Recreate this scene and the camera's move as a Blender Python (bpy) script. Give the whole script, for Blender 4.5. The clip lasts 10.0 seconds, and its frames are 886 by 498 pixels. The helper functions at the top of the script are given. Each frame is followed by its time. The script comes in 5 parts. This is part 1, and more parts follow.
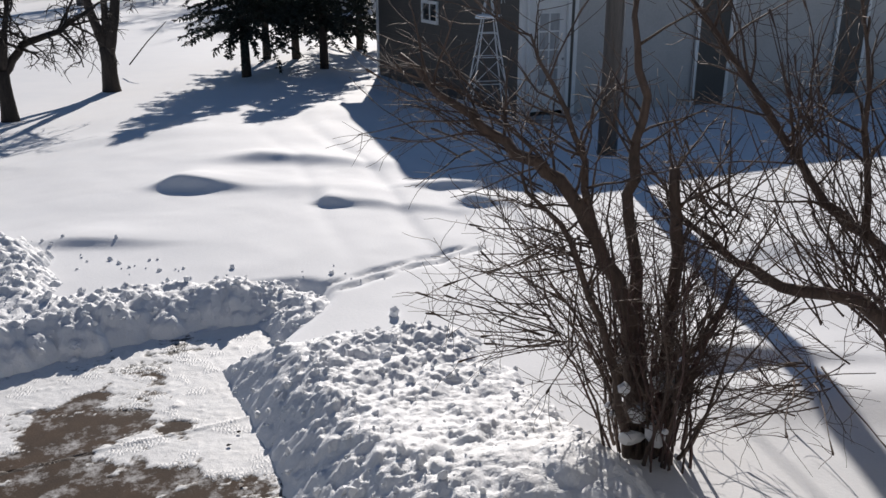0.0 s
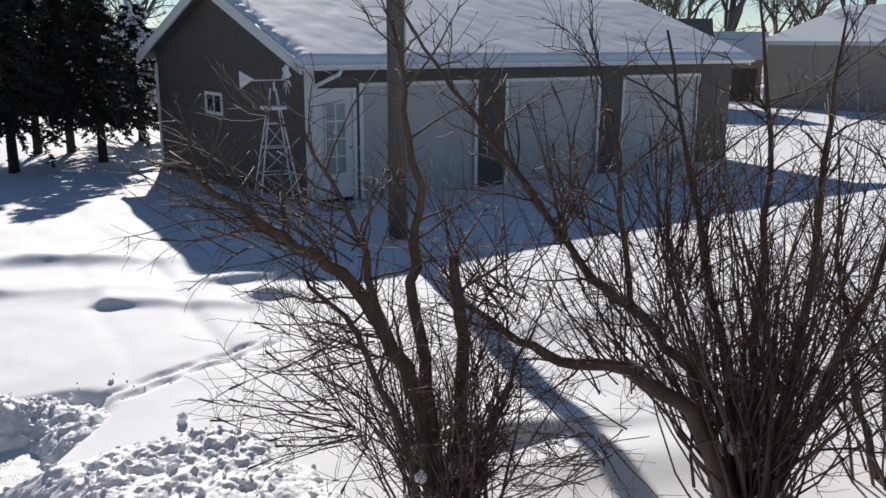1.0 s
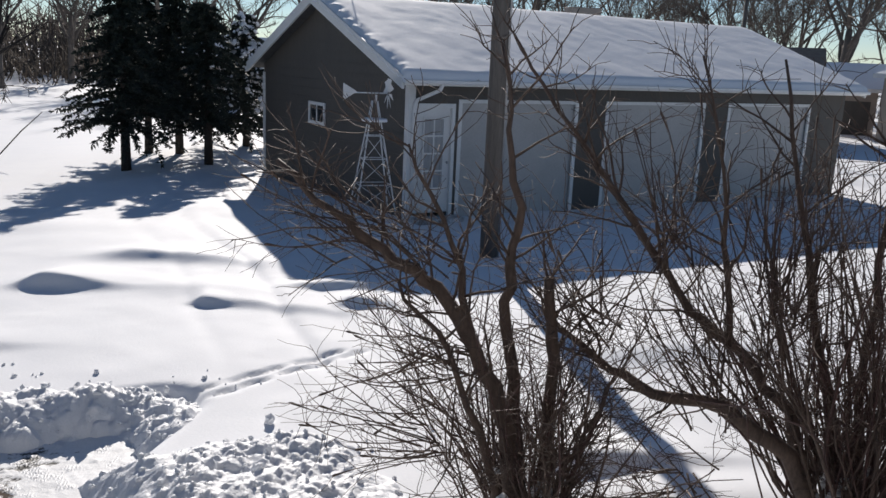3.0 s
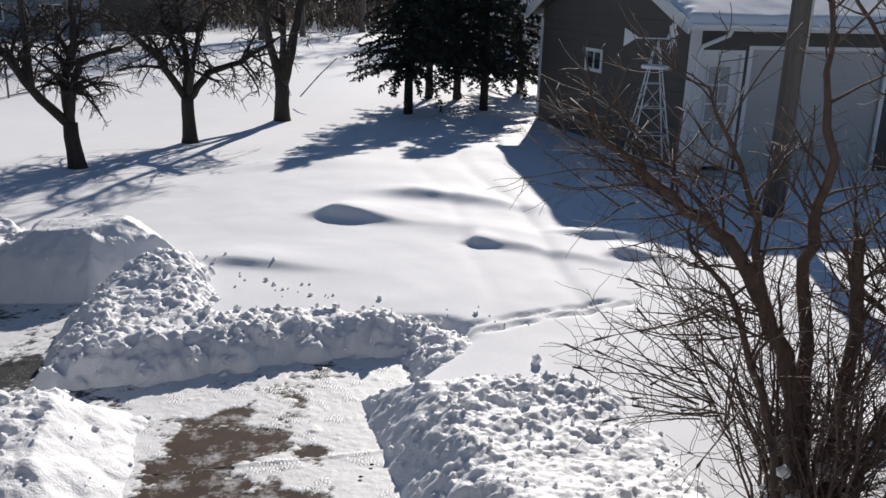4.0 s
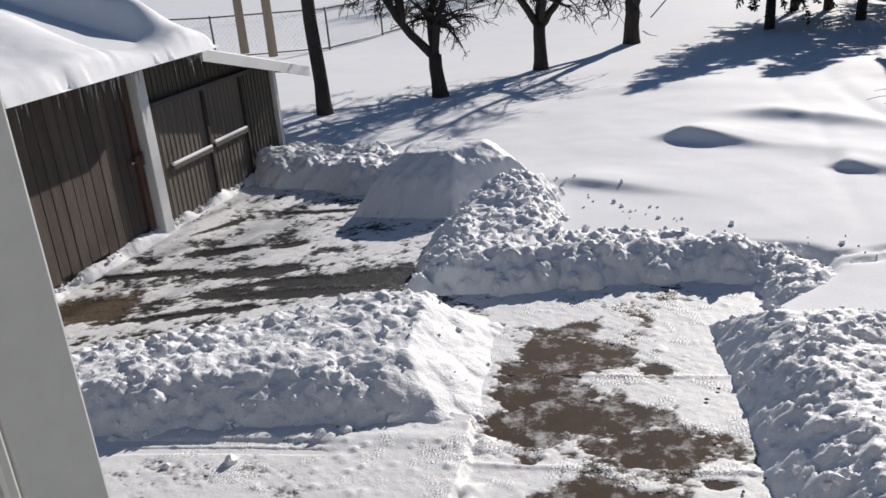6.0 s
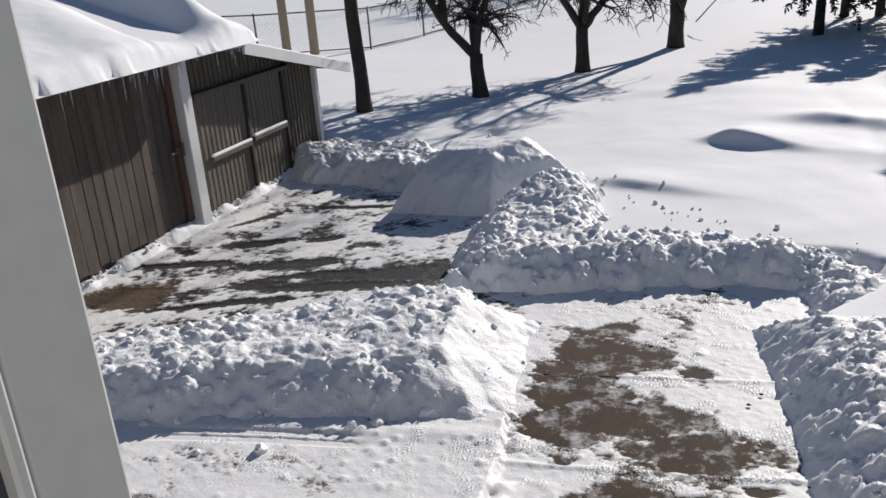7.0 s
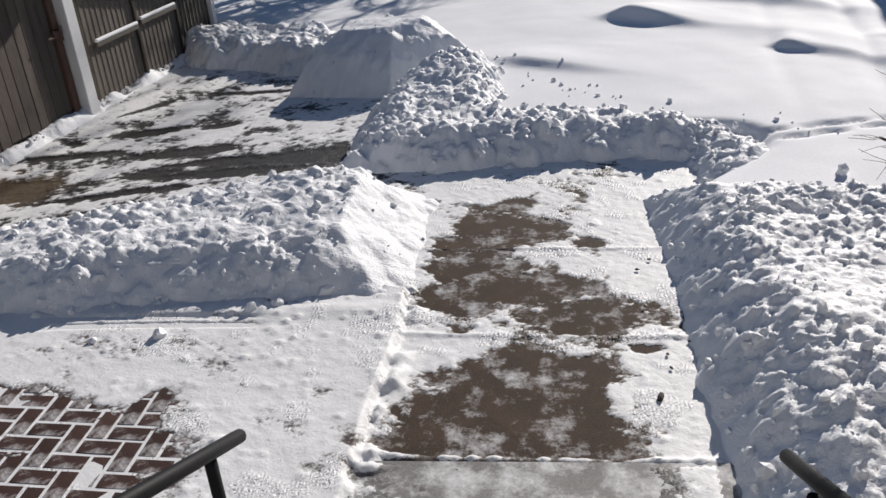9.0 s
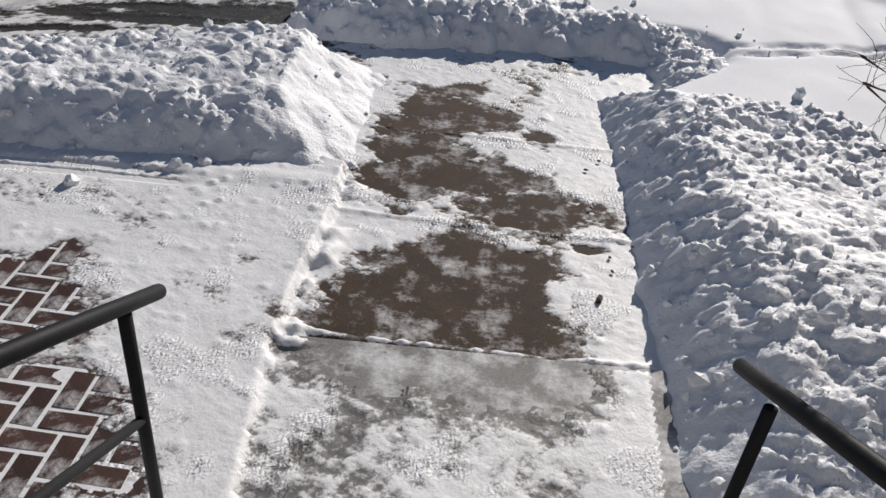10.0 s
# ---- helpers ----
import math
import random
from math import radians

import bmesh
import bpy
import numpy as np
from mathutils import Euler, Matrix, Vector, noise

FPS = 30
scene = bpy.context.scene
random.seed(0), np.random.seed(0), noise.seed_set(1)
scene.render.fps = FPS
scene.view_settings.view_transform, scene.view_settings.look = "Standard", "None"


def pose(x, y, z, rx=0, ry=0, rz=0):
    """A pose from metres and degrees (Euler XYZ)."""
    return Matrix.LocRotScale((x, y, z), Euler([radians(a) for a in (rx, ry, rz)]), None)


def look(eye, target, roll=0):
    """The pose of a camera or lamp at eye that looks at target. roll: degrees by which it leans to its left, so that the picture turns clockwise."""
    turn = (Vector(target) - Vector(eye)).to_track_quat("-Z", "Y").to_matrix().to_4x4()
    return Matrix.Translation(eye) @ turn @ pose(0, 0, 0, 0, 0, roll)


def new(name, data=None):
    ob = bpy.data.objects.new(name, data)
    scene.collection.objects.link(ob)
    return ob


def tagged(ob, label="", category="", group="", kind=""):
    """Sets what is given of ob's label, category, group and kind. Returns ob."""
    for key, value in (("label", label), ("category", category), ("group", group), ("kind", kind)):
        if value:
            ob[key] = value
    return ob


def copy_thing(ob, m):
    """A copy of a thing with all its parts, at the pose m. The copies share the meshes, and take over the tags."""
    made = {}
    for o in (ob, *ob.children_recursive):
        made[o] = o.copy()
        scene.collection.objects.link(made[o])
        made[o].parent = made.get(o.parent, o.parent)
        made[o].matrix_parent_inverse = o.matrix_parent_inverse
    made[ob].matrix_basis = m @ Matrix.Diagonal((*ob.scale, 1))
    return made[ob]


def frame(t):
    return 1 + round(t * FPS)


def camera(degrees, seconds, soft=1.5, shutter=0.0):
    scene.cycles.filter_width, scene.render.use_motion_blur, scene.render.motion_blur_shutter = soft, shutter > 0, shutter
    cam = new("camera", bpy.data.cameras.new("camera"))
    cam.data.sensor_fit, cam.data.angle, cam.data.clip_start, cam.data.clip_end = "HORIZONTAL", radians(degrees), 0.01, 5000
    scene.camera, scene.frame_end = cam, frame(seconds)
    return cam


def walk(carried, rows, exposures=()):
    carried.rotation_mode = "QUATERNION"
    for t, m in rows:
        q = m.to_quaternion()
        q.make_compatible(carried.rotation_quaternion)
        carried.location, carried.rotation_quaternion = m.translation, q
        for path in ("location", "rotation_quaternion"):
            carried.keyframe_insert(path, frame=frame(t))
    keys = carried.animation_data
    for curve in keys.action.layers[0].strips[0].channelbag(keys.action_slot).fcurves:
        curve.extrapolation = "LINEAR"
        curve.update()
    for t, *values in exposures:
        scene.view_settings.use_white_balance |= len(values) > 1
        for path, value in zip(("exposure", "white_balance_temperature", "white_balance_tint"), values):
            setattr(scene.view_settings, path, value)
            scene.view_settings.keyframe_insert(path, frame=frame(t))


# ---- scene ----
cam = camera(55.81, 10.0)
ROWS = [
    (0.0, -0.0262, -0.0496, 2.8910, -0.324, -19.679, 0.107),
    (0.5, 0.0310, -0.0331, 2.8934, -7.751, -18.048, -0.104),
    (1.0, 0.0694, -0.0204, 2.9278, -14.252, -13.910, -0.359),
    (1.5, 0.0999, 0.0080, 2.9403, -19.217, -10.337, -0.334),
    (2.0, 0.1027, -0.0199, 2.9625, -18.850, -10.357, -1.262),
    (2.2, 0.0973, -0.0168, 2.9641, -17.351, -11.253, -1.582),
    (3.3, -0.0205, 0.0253, 2.9127, -2.225, -13.823, -2.468),
    (3.5, -0.0537, 0.0382, 2.9013, 1.870, -15.024, -2.170),
    (4.0, -0.0875, 0.0402, 2.8735, 10.486, -16.916, -1.638),
    (4.5, -0.1064, 0.0031, 2.8583, 18.667, -18.464, -1.320),
    (5.0, -0.1192, -0.0021, 2.8289, 25.033, -20.752, -0.046),
    (5.5, -0.1130, -0.0362, 2.8329, 29.485, -21.664, 1.970),
    (6.0, -0.1010, -0.0650, 2.8432, 32.841, -21.287, 4.461),
    (6.2, -0.1072, -0.0422, 2.8203, 33.881, -21.215, 5.151),
    (7.3, -0.1513, -0.0269, 2.7526, 35.897, -20.774, 3.710),
    (7.5, -0.1129, -0.0240, 2.7518, 35.533, -21.098, 3.748),
    (8.0, -0.0775, -0.0078, 2.7087, 34.196, -23.595, 3.237),
    (8.5, -0.0789, -0.0001, 2.6837, 32.846, -26.821, 3.114),
    (9.0, -0.0449, -0.0096, 2.6689, 29.456, -28.633, 3.170),
    (9.5, -0.0647, 0.0281, 2.5836, 25.809, -31.362, -0.738),
    (10.0, -0.2171, 0.0809, 2.4641, 28.226, -35.637, -4.910),
]
walk(cam, [(t, pose(x, y, z, 90 + pitch, roll, yaw)) for t, x, y, z, yaw, pitch, roll in ROWS],
     exposures=[(0.0, 0.14), (0.6, 0.2), (1.1, 0.38), (2.3, 0.42), (3.3, 0.27), (5.0, 0.18), (8.6, 0.19), (10.0, 0.02)])

# ---- light: a low winter sun straight ahead and a clear sky ----
SUN_ELEV, SUN_AZ = 25.0, 0.3
world = bpy.data.worlds.new("sky")
scene.world = world
world.use_nodes = True
wn = world.node_tree.nodes
sky = wn.new("ShaderNodeTexSky")
sky.sky_type = "NISHITA"
sky.sun_disc = False
sky.air_density, sky.dust_density, sky.ozone_density = 0.75, 0.0, 2.6
sky.sun_elevation = radians(SUN_ELEV)
sky.sun_rotation = radians(-SUN_AZ)
wn["Background"].inputs["Strength"].default_value = 0.06
world.node_tree.links.new(sky.outputs[0], wn["Background"].inputs["Color"])
sun_data = bpy.data.lights.new("sun", "SUN")
sun_data.energy = 4.6
sun_data.angle = radians(0.55)
sun_data.color = (1.0, 0.93, 0.865)
sun = new("sun", sun_data)
sun.matrix_world = look((math.sin(radians(-SUN_AZ)) * 50, 50, 50 * math.tan(radians(SUN_ELEV))), (0, 0, 0))


# ---- materials ----
def tint(c, k):
    return (c[0] * k, c[1] * k, c[2] * k, 1)


def material(name, dark, light, scale=6.0, rough=0.8, bump=0.3, fine=60.0, metal=0.0, stretch=(1, 1, 1), dist=0.01, piece=0.0, spec=0.5, sharp=(0.3, 0.7), dust=0.0):
    """Two-scale noise colour between two tones with relief; piece: how much each object differs in tone."""
    m = bpy.data.materials.new(name)
    m.use_nodes = True
    n, l = m.node_tree.nodes, m.node_tree.links
    b = n["Principled BSDF"]
    b.inputs["Metallic"].default_value = metal
    b.inputs["Specular IOR Level"].default_value = spec
    co = n.new("ShaderNodeTexCoord")
    mp = n.new("ShaderNodeMapping")
    mp.inputs["Scale"].default_value = stretch
    l.new(co.outputs["Object"], mp.inputs[0])
    big, small = n.new("ShaderNodeTexNoise"), n.new("ShaderNodeTexNoise")
    for t, s, d in ((big, scale, 6), (small, fine, 4)):
        t.inputs["Scale"].default_value = s
        t.inputs["Detail"].default_value = d
        t.inputs["Roughness"].default_value = 0.6
        l.new(mp.outputs[0], t.inputs["Vector"])
    mixv = n.new("ShaderNodeMath")
    mixv.operation = "MULTIPLY_ADD"
    mixv.inputs[1].default_value = 0.45
    l.new(small.outputs[0], mixv.inputs[0])
    half = n.new("ShaderNodeMath")
    half.operation = "MULTIPLY"
    half.inputs[1].default_value = 0.55
    l.new(big.outputs[0], half.inputs[0])
    l.new(half.outputs[0], mixv.inputs[2])
    ramp = n.new("ShaderNodeValToRGB")
    ramp.color_ramp.elements[0].position, ramp.color_ramp.elements[1].position = sharp
    ramp.color_ramp.elements[0].color, ramp.color_ramp.elements[1].color = (*dark, 1), (*light, 1)
    l.new(mixv.outputs[0], ramp.inputs[0])
    colour = ramp.outputs[0]
    if piece:
        info = n.new("ShaderNodeObjectInfo")
        hsv = n.new("ShaderNodeHueSaturation")
        mr = n.new("ShaderNodeMapRange")
        mr.inputs["To Min"].default_value, mr.inputs["To Max"].default_value = 1 - piece, 1 + piece
        l.new(info.outputs["Random"], mr.inputs["Value"])
        l.new(mr.outputs[0], hsv.inputs["Value"])
        l.new(colour, hsv.inputs["Color"])
        colour = hsv.outputs[0]
    if dust:
        cov, mk, mx = n.new("ShaderNodeTexNoise"), n.new("ShaderNodeValToRGB"), n.new("ShaderNodeMix")
        cov.inputs["Scale"].default_value, cov.inputs["Detail"].default_value, cov.inputs["Roughness"].default_value = 4.5, 12.0, 0.76
        l.new(co.outputs["Object"], cov.inputs["Vector"])
        mk.color_ramp.elements[0].position, mk.color_ramp.elements[1].position = 0.66 - dust, 0.84 - dust
        l.new(cov.outputs[0], mk.inputs[0])
        mx.data_type = "RGBA"
        mx.inputs["B"].default_value = (0.7, 0.7, 0.7, 1)
        l.new(mk.outputs[0], mx.inputs["Factor"])
        l.new(colour, mx.inputs["A"])
        colour = mx.outputs["Result"]
    l.new(colour, b.inputs["Base Color"])
    rr = n.new("ShaderNodeMapRange")
    rr.inputs["To Min"].default_value, rr.inputs["To Max"].default_value = max(rough - 0.12, 0.02), min(rough + 0.1, 1)
    l.new(big.outputs[0], rr.inputs["Value"])
    l.new(rr.outputs[0], b.inputs["Roughness"])
    if bump:
        bp = n.new("ShaderNodeBump")
        bp.inputs["Strength"].default_value = bump
        bp.inputs["Distance"].default_value = dist
        l.new(mixv.outputs[0], bp.inputs["Height"])
        l.new(bp.outputs[0], b.inputs["Normal"])
    return m


SNOW = material("snow", (0.77, 0.785, 0.81), (0.85, 0.855, 0.865), 1.3, 0.75, 0.4, 45, dist=0.012, spec=0.15)
SNOW_LUMPY = material("broken_snow", (0.75, 0.765, 0.79), (0.85, 0.855, 0.865), 7, 0.6, 0.9, 60, dist=0.016, spec=0.4)
FILM = material("trodden_snow", (0.72, 0.72, 0.715), (0.86, 0.865, 0.87), 3.5, 0.6, 0.7, 55, dist=0.008, spec=0.3)


def thin_snow(m):
    """Lets the wet ground show where the trodden snow wears thin: the mesh carries its cover and the tone beneath."""
    n, l = m.node_tree.nodes, m.node_tree.links
    b = n["Principled BSDF"]
    snow_colour = b.inputs["Base Color"].links[0].from_socket
    att, tex, add, ramp, mx = (n.new(k) for k in ("ShaderNodeAttribute", "ShaderNodeTexNoise", "ShaderNodeMath", "ShaderNodeMapRange", "ShaderNodeMix"))
    att.attribute_name = "under"
    co = n.new("ShaderNodeTexCoord")
    l.new(co.outputs["Object"], tex.inputs["Vector"])
    tex.inputs["Scale"].default_value, tex.inputs["Detail"].default_value, tex.inputs["Roughness"].default_value = 44.0, 8.0, 0.8
    add.operation = "MULTIPLY_ADD"
    add.inputs[1].default_value = 1.1
    l.new(tex.outputs[0], add.inputs[0])
    l.new(att.outputs["Alpha"], add.inputs[2])
    ramp.inputs["From Min"].default_value, ramp.inputs["From Max"].default_value = 0.6, 0.9
    ramp.interpolation_type = "SMOOTHSTEP"
    l.new(add.outputs[0], ramp.inputs["Value"])
    mx.data_type = "RGBA"
    l.new(ramp.outputs[0], mx.inputs["Factor"])
    l.new(att.outputs["Color"], mx.inputs["A"])
    l.new(snow_colour, mx.inputs["B"])
    l.new(mx.outputs["Result"], b.inputs["Base Color"])
    # pressed tread marks of boots, in patches
    wave, patch, cut, mul, bp = (n.new(k) for k in ("ShaderNodeTexWave", "ShaderNodeTexNoise", "ShaderNodeMapRange", "ShaderNodeMath", "ShaderNodeBump"))
    wave.inputs["Scale"].default_value, wave.inputs["Distortion"].default_value, wave.inputs["Detail"].default_value, wave.inputs["Detail Scale"].default_value = 12.0, 6.0, 2.0, 2.5
    patch.inputs["Scale"].default_value = 4.2
    for t in (wave, patch):
        l.new(co.outputs["Object"], t.inputs["Vector"])
    cut.inputs["From Min"].default_value, cut.inputs["From Max"].default_value = 0.53, 0.62
    l.new(patch.outputs[0], cut.inputs["Value"])
    mul.operation = "MULTIPLY"
    l.new(wave.outputs["Fac"], mul.inputs[0])
    l.new(cut.outputs[0], mul.inputs[1])
    bp.inputs["Strength"].default_value, bp.inputs["Distance"].default_value = 0.42, 0.012
    l.new(mul.outputs[0], bp.inputs["Height"])
    l.new(b.inputs["Normal"].links[0].from_socket, bp.inputs["Normal"])
    l.new(bp.outputs[0], b.inputs["Normal"])


thin_snow(FILM)
CONCRETE = material("damp_concrete", (0.024, 0.016, 0.011), (0.11, 0.075, 0.054), 5, 0.85, 0.7, 90, dist=0.006, piece=0.08, spec=0.2, sharp=(0.3, 0.75), dust=0.15)
GREYCON = material("pale_concrete", (0.12, 0.115, 0.108), (0.3, 0.29, 0.28), 5, 0.75, 0.4, 80, dist=0.004, dust=0.21)
ASPHALT = material("wet_asphalt", (0.008, 0.008, 0.008), (0.036, 0.034, 0.031), 6, 0.75, 0.6, 120, dist=0.006, spec=0.1, dust=0.06)
BRICK = material("damp_brick", (0.03, 0.018, 0.015), (0.095, 0.05, 0.04), 14, 0.7, 0.5, 120, dist=0.003, piece=0.3, spec=0.25, dust=0.15)
BARK = material("bark", (0.013, 0.01, 0.008), (0.066, 0.053, 0.044), 9, 0.9, 0.9, 50, stretch=(1, 1, 0.25), dist=0.02)
TWIG = material("shrub_bark", (0.034, 0.024, 0.019), (0.17, 0.118, 0.092), 12, 0.75, 0.5, 70, stretch=(1, 1, 0.3), dist=0.008)
TWIG_RED = material("young_shoots", (0.035, 0.016, 0.014), (0.12, 0.06, 0.05), 12, 0.6, 0.2, 60, dist=0.004)
FAR_BARK = material("far_bark", (0.075, 0.064, 0.056), (0.18, 0.155, 0.135), 4, 0.9, 0.3, 20, dist=0.02)
NEEDLE = material("spruce_needles", (0.007, 0.012, 0.008), (0.03, 0.042, 0.028), 4, 0.7, 0.3, 40, dist=0.01)
SIDING = material("dark_siding", (0.06, 0.054, 0.048), (0.105, 0.095, 0.084), 2, 0.7, 0.25, 40, stretch=(1, 1, 0.2), dist=0.006)
WHITE = material("white_paint", (0.62, 0.62, 0.61), (0.76, 0.76, 0.75), 2.5, 0.5, 0.12, 40, dist=0.004)
# white paint with the storm door's shade put into its colour
SHADED_WHITE = material("shaded_white_paint", (0.36, 0.37, 0.365), (0.44, 0.45, 0.445), 3, 0.45, 0.08, 30, dist=0.003)
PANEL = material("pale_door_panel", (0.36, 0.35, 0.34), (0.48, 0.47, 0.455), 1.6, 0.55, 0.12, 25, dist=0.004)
BOARD = material("weathered_boards", (0.042, 0.032, 0.025), (0.135, 0.106, 0.086), 4, 0.8, 0.6, 40, stretch=(3, 3, 0.25), dist=0.006, piece=0.22)
SHEDWOOD = material("olive_brown_boards", (0.07, 0.06, 0.048), (0.135, 0.118, 0.096), 4, 0.8, 0.5, 40, stretch=(3, 3, 0.25), dist=0.005, piece=0.1)
DOORWOOD = material("brown_door_boards", (0.095, 0.078, 0.062), (0.17, 0.145, 0.118), 4, 0.8, 0.5, 40, stretch=(3, 3, 0.25), dist=0.005, piece=0.06)
FENCE_STEEL = material("dull_steel", (0.08, 0.075, 0.07), (0.17, 0.16, 0.15), 10, 0.6, 0.1, 80, dist=0.002)
CURTAIN = material("curtained_glass", (0.2, 0.215, 0.23), (0.36, 0.37, 0.38), 3, 0.3, 0.1, 20, stretch=(4, 1, 0.4))
REDWOOD = material("red_trim", (0.07, 0.038, 0.028), (0.13, 0.072, 0.052), 8, 0.75, 0.4, 60, stretch=(2, 2, 0.3), dist=0.004)
BLACKIRON = material("black_iron", (0.008, 0.008, 0.009), (0.02, 0.02, 0.021), 20, 0.6, 0.25, 120, dist=0.002, spec=0.15)
GALV = material("galvanised_steel", (0.25, 0.255, 0.26), (0.45, 0.455, 0.46), 10, 0.45, 0.1, 80, metal=0.8, dist=0.002)
POLE = material("weathered_pole", (0.06, 0.053, 0.048), (0.16, 0.143, 0.128), 5, 0.85, 0.7, 40, stretch=(2, 2, 0.12), dist=0.012)
TANPOLE = material("tan_pole", (0.2, 0.16, 0.11), (0.34, 0.28, 0.2), 4, 0.8, 0.4, 40, stretch=(2, 2, 0.2), dist=0.01)
SHINGLE = material("roof_shingle", (0.05, 0.05, 0.052), (0.13, 0.128, 0.125), 6, 0.85, 0.5, 50, dist=0.01)
BLUEGREY = material("blue_grey_wall", (0.14, 0.16, 0.19), (0.22, 0.24, 0.27), 2, 0.7, 0.15, 20)
TANWALL = material("tan_brick_wall", (0.3, 0.25, 0.21), (0.42, 0.36, 0.31), 2, 0.8, 0.3, 25, dist=0.006)
HOUSE = material("grey_siding", (0.17, 0.165, 0.155), (0.25, 0.245, 0.235), 2, 0.6, 0.15, 30)
BRUSH = material("dry_brush", (0.08, 0.062, 0.045), (0.2, 0.16, 0.12), 3, 0.9, 0.2, 30)

GLASS = bpy.data.materials.new("window_glass")
GLASS.use_nodes = True
gb = GLASS.node_tree.nodes["Principled BSDF"]
gb.inputs["Base Color"].default_value = (0.03, 0.035, 0.04, 1)
gb.inputs["Roughness"].default_value = 0.06
ICE = bpy.data.materials.new("ice")
ICE.use_nodes = True
ib = ICE.node_tree.nodes["Principled BSDF"]
ib.inputs["Base Color"].default_value = (0.9, 0.94, 0.97, 1)
ib.inputs["Roughness"].default_value = 0.12
ib.inputs["IOR"].default_value = 1.31
ib.inputs["Transmission Weight"].default_value = 0.75


# ---- mesh helpers ----
def link_mesh(name, verts, faces, mat, parent=None, label="", smooth=False):
    me = bpy.data.meshes.new(name)
    me.from_pydata(verts, [], faces)
    me.materials.append(mat)
    if smooth:
        me.shade_smooth()
    me.update()
    ob = new(name, me)
    if parent is not None:
        ob.parent = parent
    if label:
        ob["label"] = label
    return ob


def part(name, bm, mat, parent=None, label="", smooth=False):
    me = bpy.data.meshes.new(name)
    bmesh.ops.recalc_face_normals(bm, faces=bm.faces)
    bm.to_mesh(me)
    bm.free()
    me.materials.append(mat)
    if smooth:
        me.shade_smooth()
    ob = new(name, me)
    if parent is not None:
        ob.parent = parent
    if label:
        ob["label"] = label
    return ob


def box(bm, lo, hi, m=None, bevel=0.0):
    r = bmesh.ops.create_cube(bm, size=1.0)
    vs = r["verts"]
    c = [(a + b) / 2 for a, b in zip(lo, hi)]
    s = [b - a for a, b in zip(lo, hi)]
    for v in vs:
        v.co = Vector((v.co.x * s[0] + c[0], v.co.y * s[1] + c[1], v.co.z * s[2] + c[2]))
    if bevel:
        es = list({e for v in vs for e in v.link_edges})
        r2 = bmesh.ops.bevel(bm, geom=es, offset=bevel, segments=1, affect="EDGES")
        vs = list({v for f in r2["faces"] for v in f.verts} | {v for v in vs if v.is_valid})
    if m is not None:
        for v in vs:
            v.co = m @ v.co
    return bm


def one_box(lo, hi, bevel=0.0):
    return box(bmesh.new(), lo, hi, None, bevel)


def tubes(paths, sides=5):
    """Vertices and faces of tapered tubes: each path is (points, radii[, sides])."""
    V, Fc = [], []
    for p in paths:
        pts, rad = [Vector(q) for q in p[0]], p[1]
        k = p[2] if len(p) > 2 else sides
        side = None
        start = len(V)
        for i, q in enumerate(pts):
            d = (pts[min(i + 1, len(pts) - 1)] - pts[max(i - 1, 0)]).normalized()
            if side is None:
                side = d.cross(Vector((0.31, 0.87, 0.12))).normalized()
            side = (side - d * side.dot(d)).normalized()
            up = d.cross(side)
            for j in range(k):
                a = 2 * math.pi * j / k
                V.append(q + (side * math.cos(a) + up * math.sin(a)) * rad[i])
        for i in range(len(pts) - 1):
            for j in range(k):
                a, b = start + i * k + j, start + i * k + (j + 1) % k
                Fc.append((a, b, b + k, a + k))
        Fc.append(tuple(start + j for j in reversed(range(k))))
        Fc.append(tuple(start + (len(pts) - 1) * k + j for j in range(k)))
    return [tuple(v) for v in V], Fc


def tube_part(name, paths, mat, parent=None, label="", sides=5):
    v, f = tubes(paths, sides)
    return link_mesh(name, v, f, mat, parent, label, smooth=True)


def thing(name, at=(0, 0, 0), yaw=0.0, label="", category="", group="", kind=""):
    e = new(name)
    e.empty_display_size = 0.1
    e.matrix_world = pose(*at, 0, 0, yaw)
    return tagged(e, label, category, group, kind)


# ---- snow relief ----
table = np.random.RandomState(7).rand(512, 512)


def vnoise(x, y, seed=0):
    x, y = np.asarray(x, float) + 17.3 * seed, np.asarray(y, float) + 9.1 * seed
    i, j = np.floor(x).astype(int), np.floor(y).astype(int)
    u, v = x - i, y - j
    u, v = u * u * (3 - 2 * u), v * v * (3 - 2 * v)
    a, b = table[i % 512, j % 512], table[(i + 1) % 512, j % 512]
    c, d = table[i % 512, (j + 1) % 512], table[(i + 1) % 512, (j + 1) % 512]
    return (a * (1 - u) + b * u) * (1 - v) + (c * (1 - u) + d * u) * v


def fbm(x, y, octaves=4, seed=0, gain=0.5):
    t, a, s = 0.0, 1.0, 0.0
    for k in range(octaves):
        t = t + a * (vnoise(x * 2**k, y * 2**k, seed + k) - 0.5)
        s += a
        a *= gain
    return t / s


def billow(x, y, octaves=5, seed=0, gain=0.62):
    """Puffy ridges with creases, as in snow thrown by a shovel: 0 in the creases, about 1 on the puffs."""
    t, a, s = 0.0, 1.0, 0.0
    for k in range(octaves):
        t = t + a * np.minimum(1.0, 2.6 * np.abs(vnoise(x * 2.1**k, y * 2.1**k, seed + 3 * k) - 0.5))
        s += a
        a *= gain
    return t / s


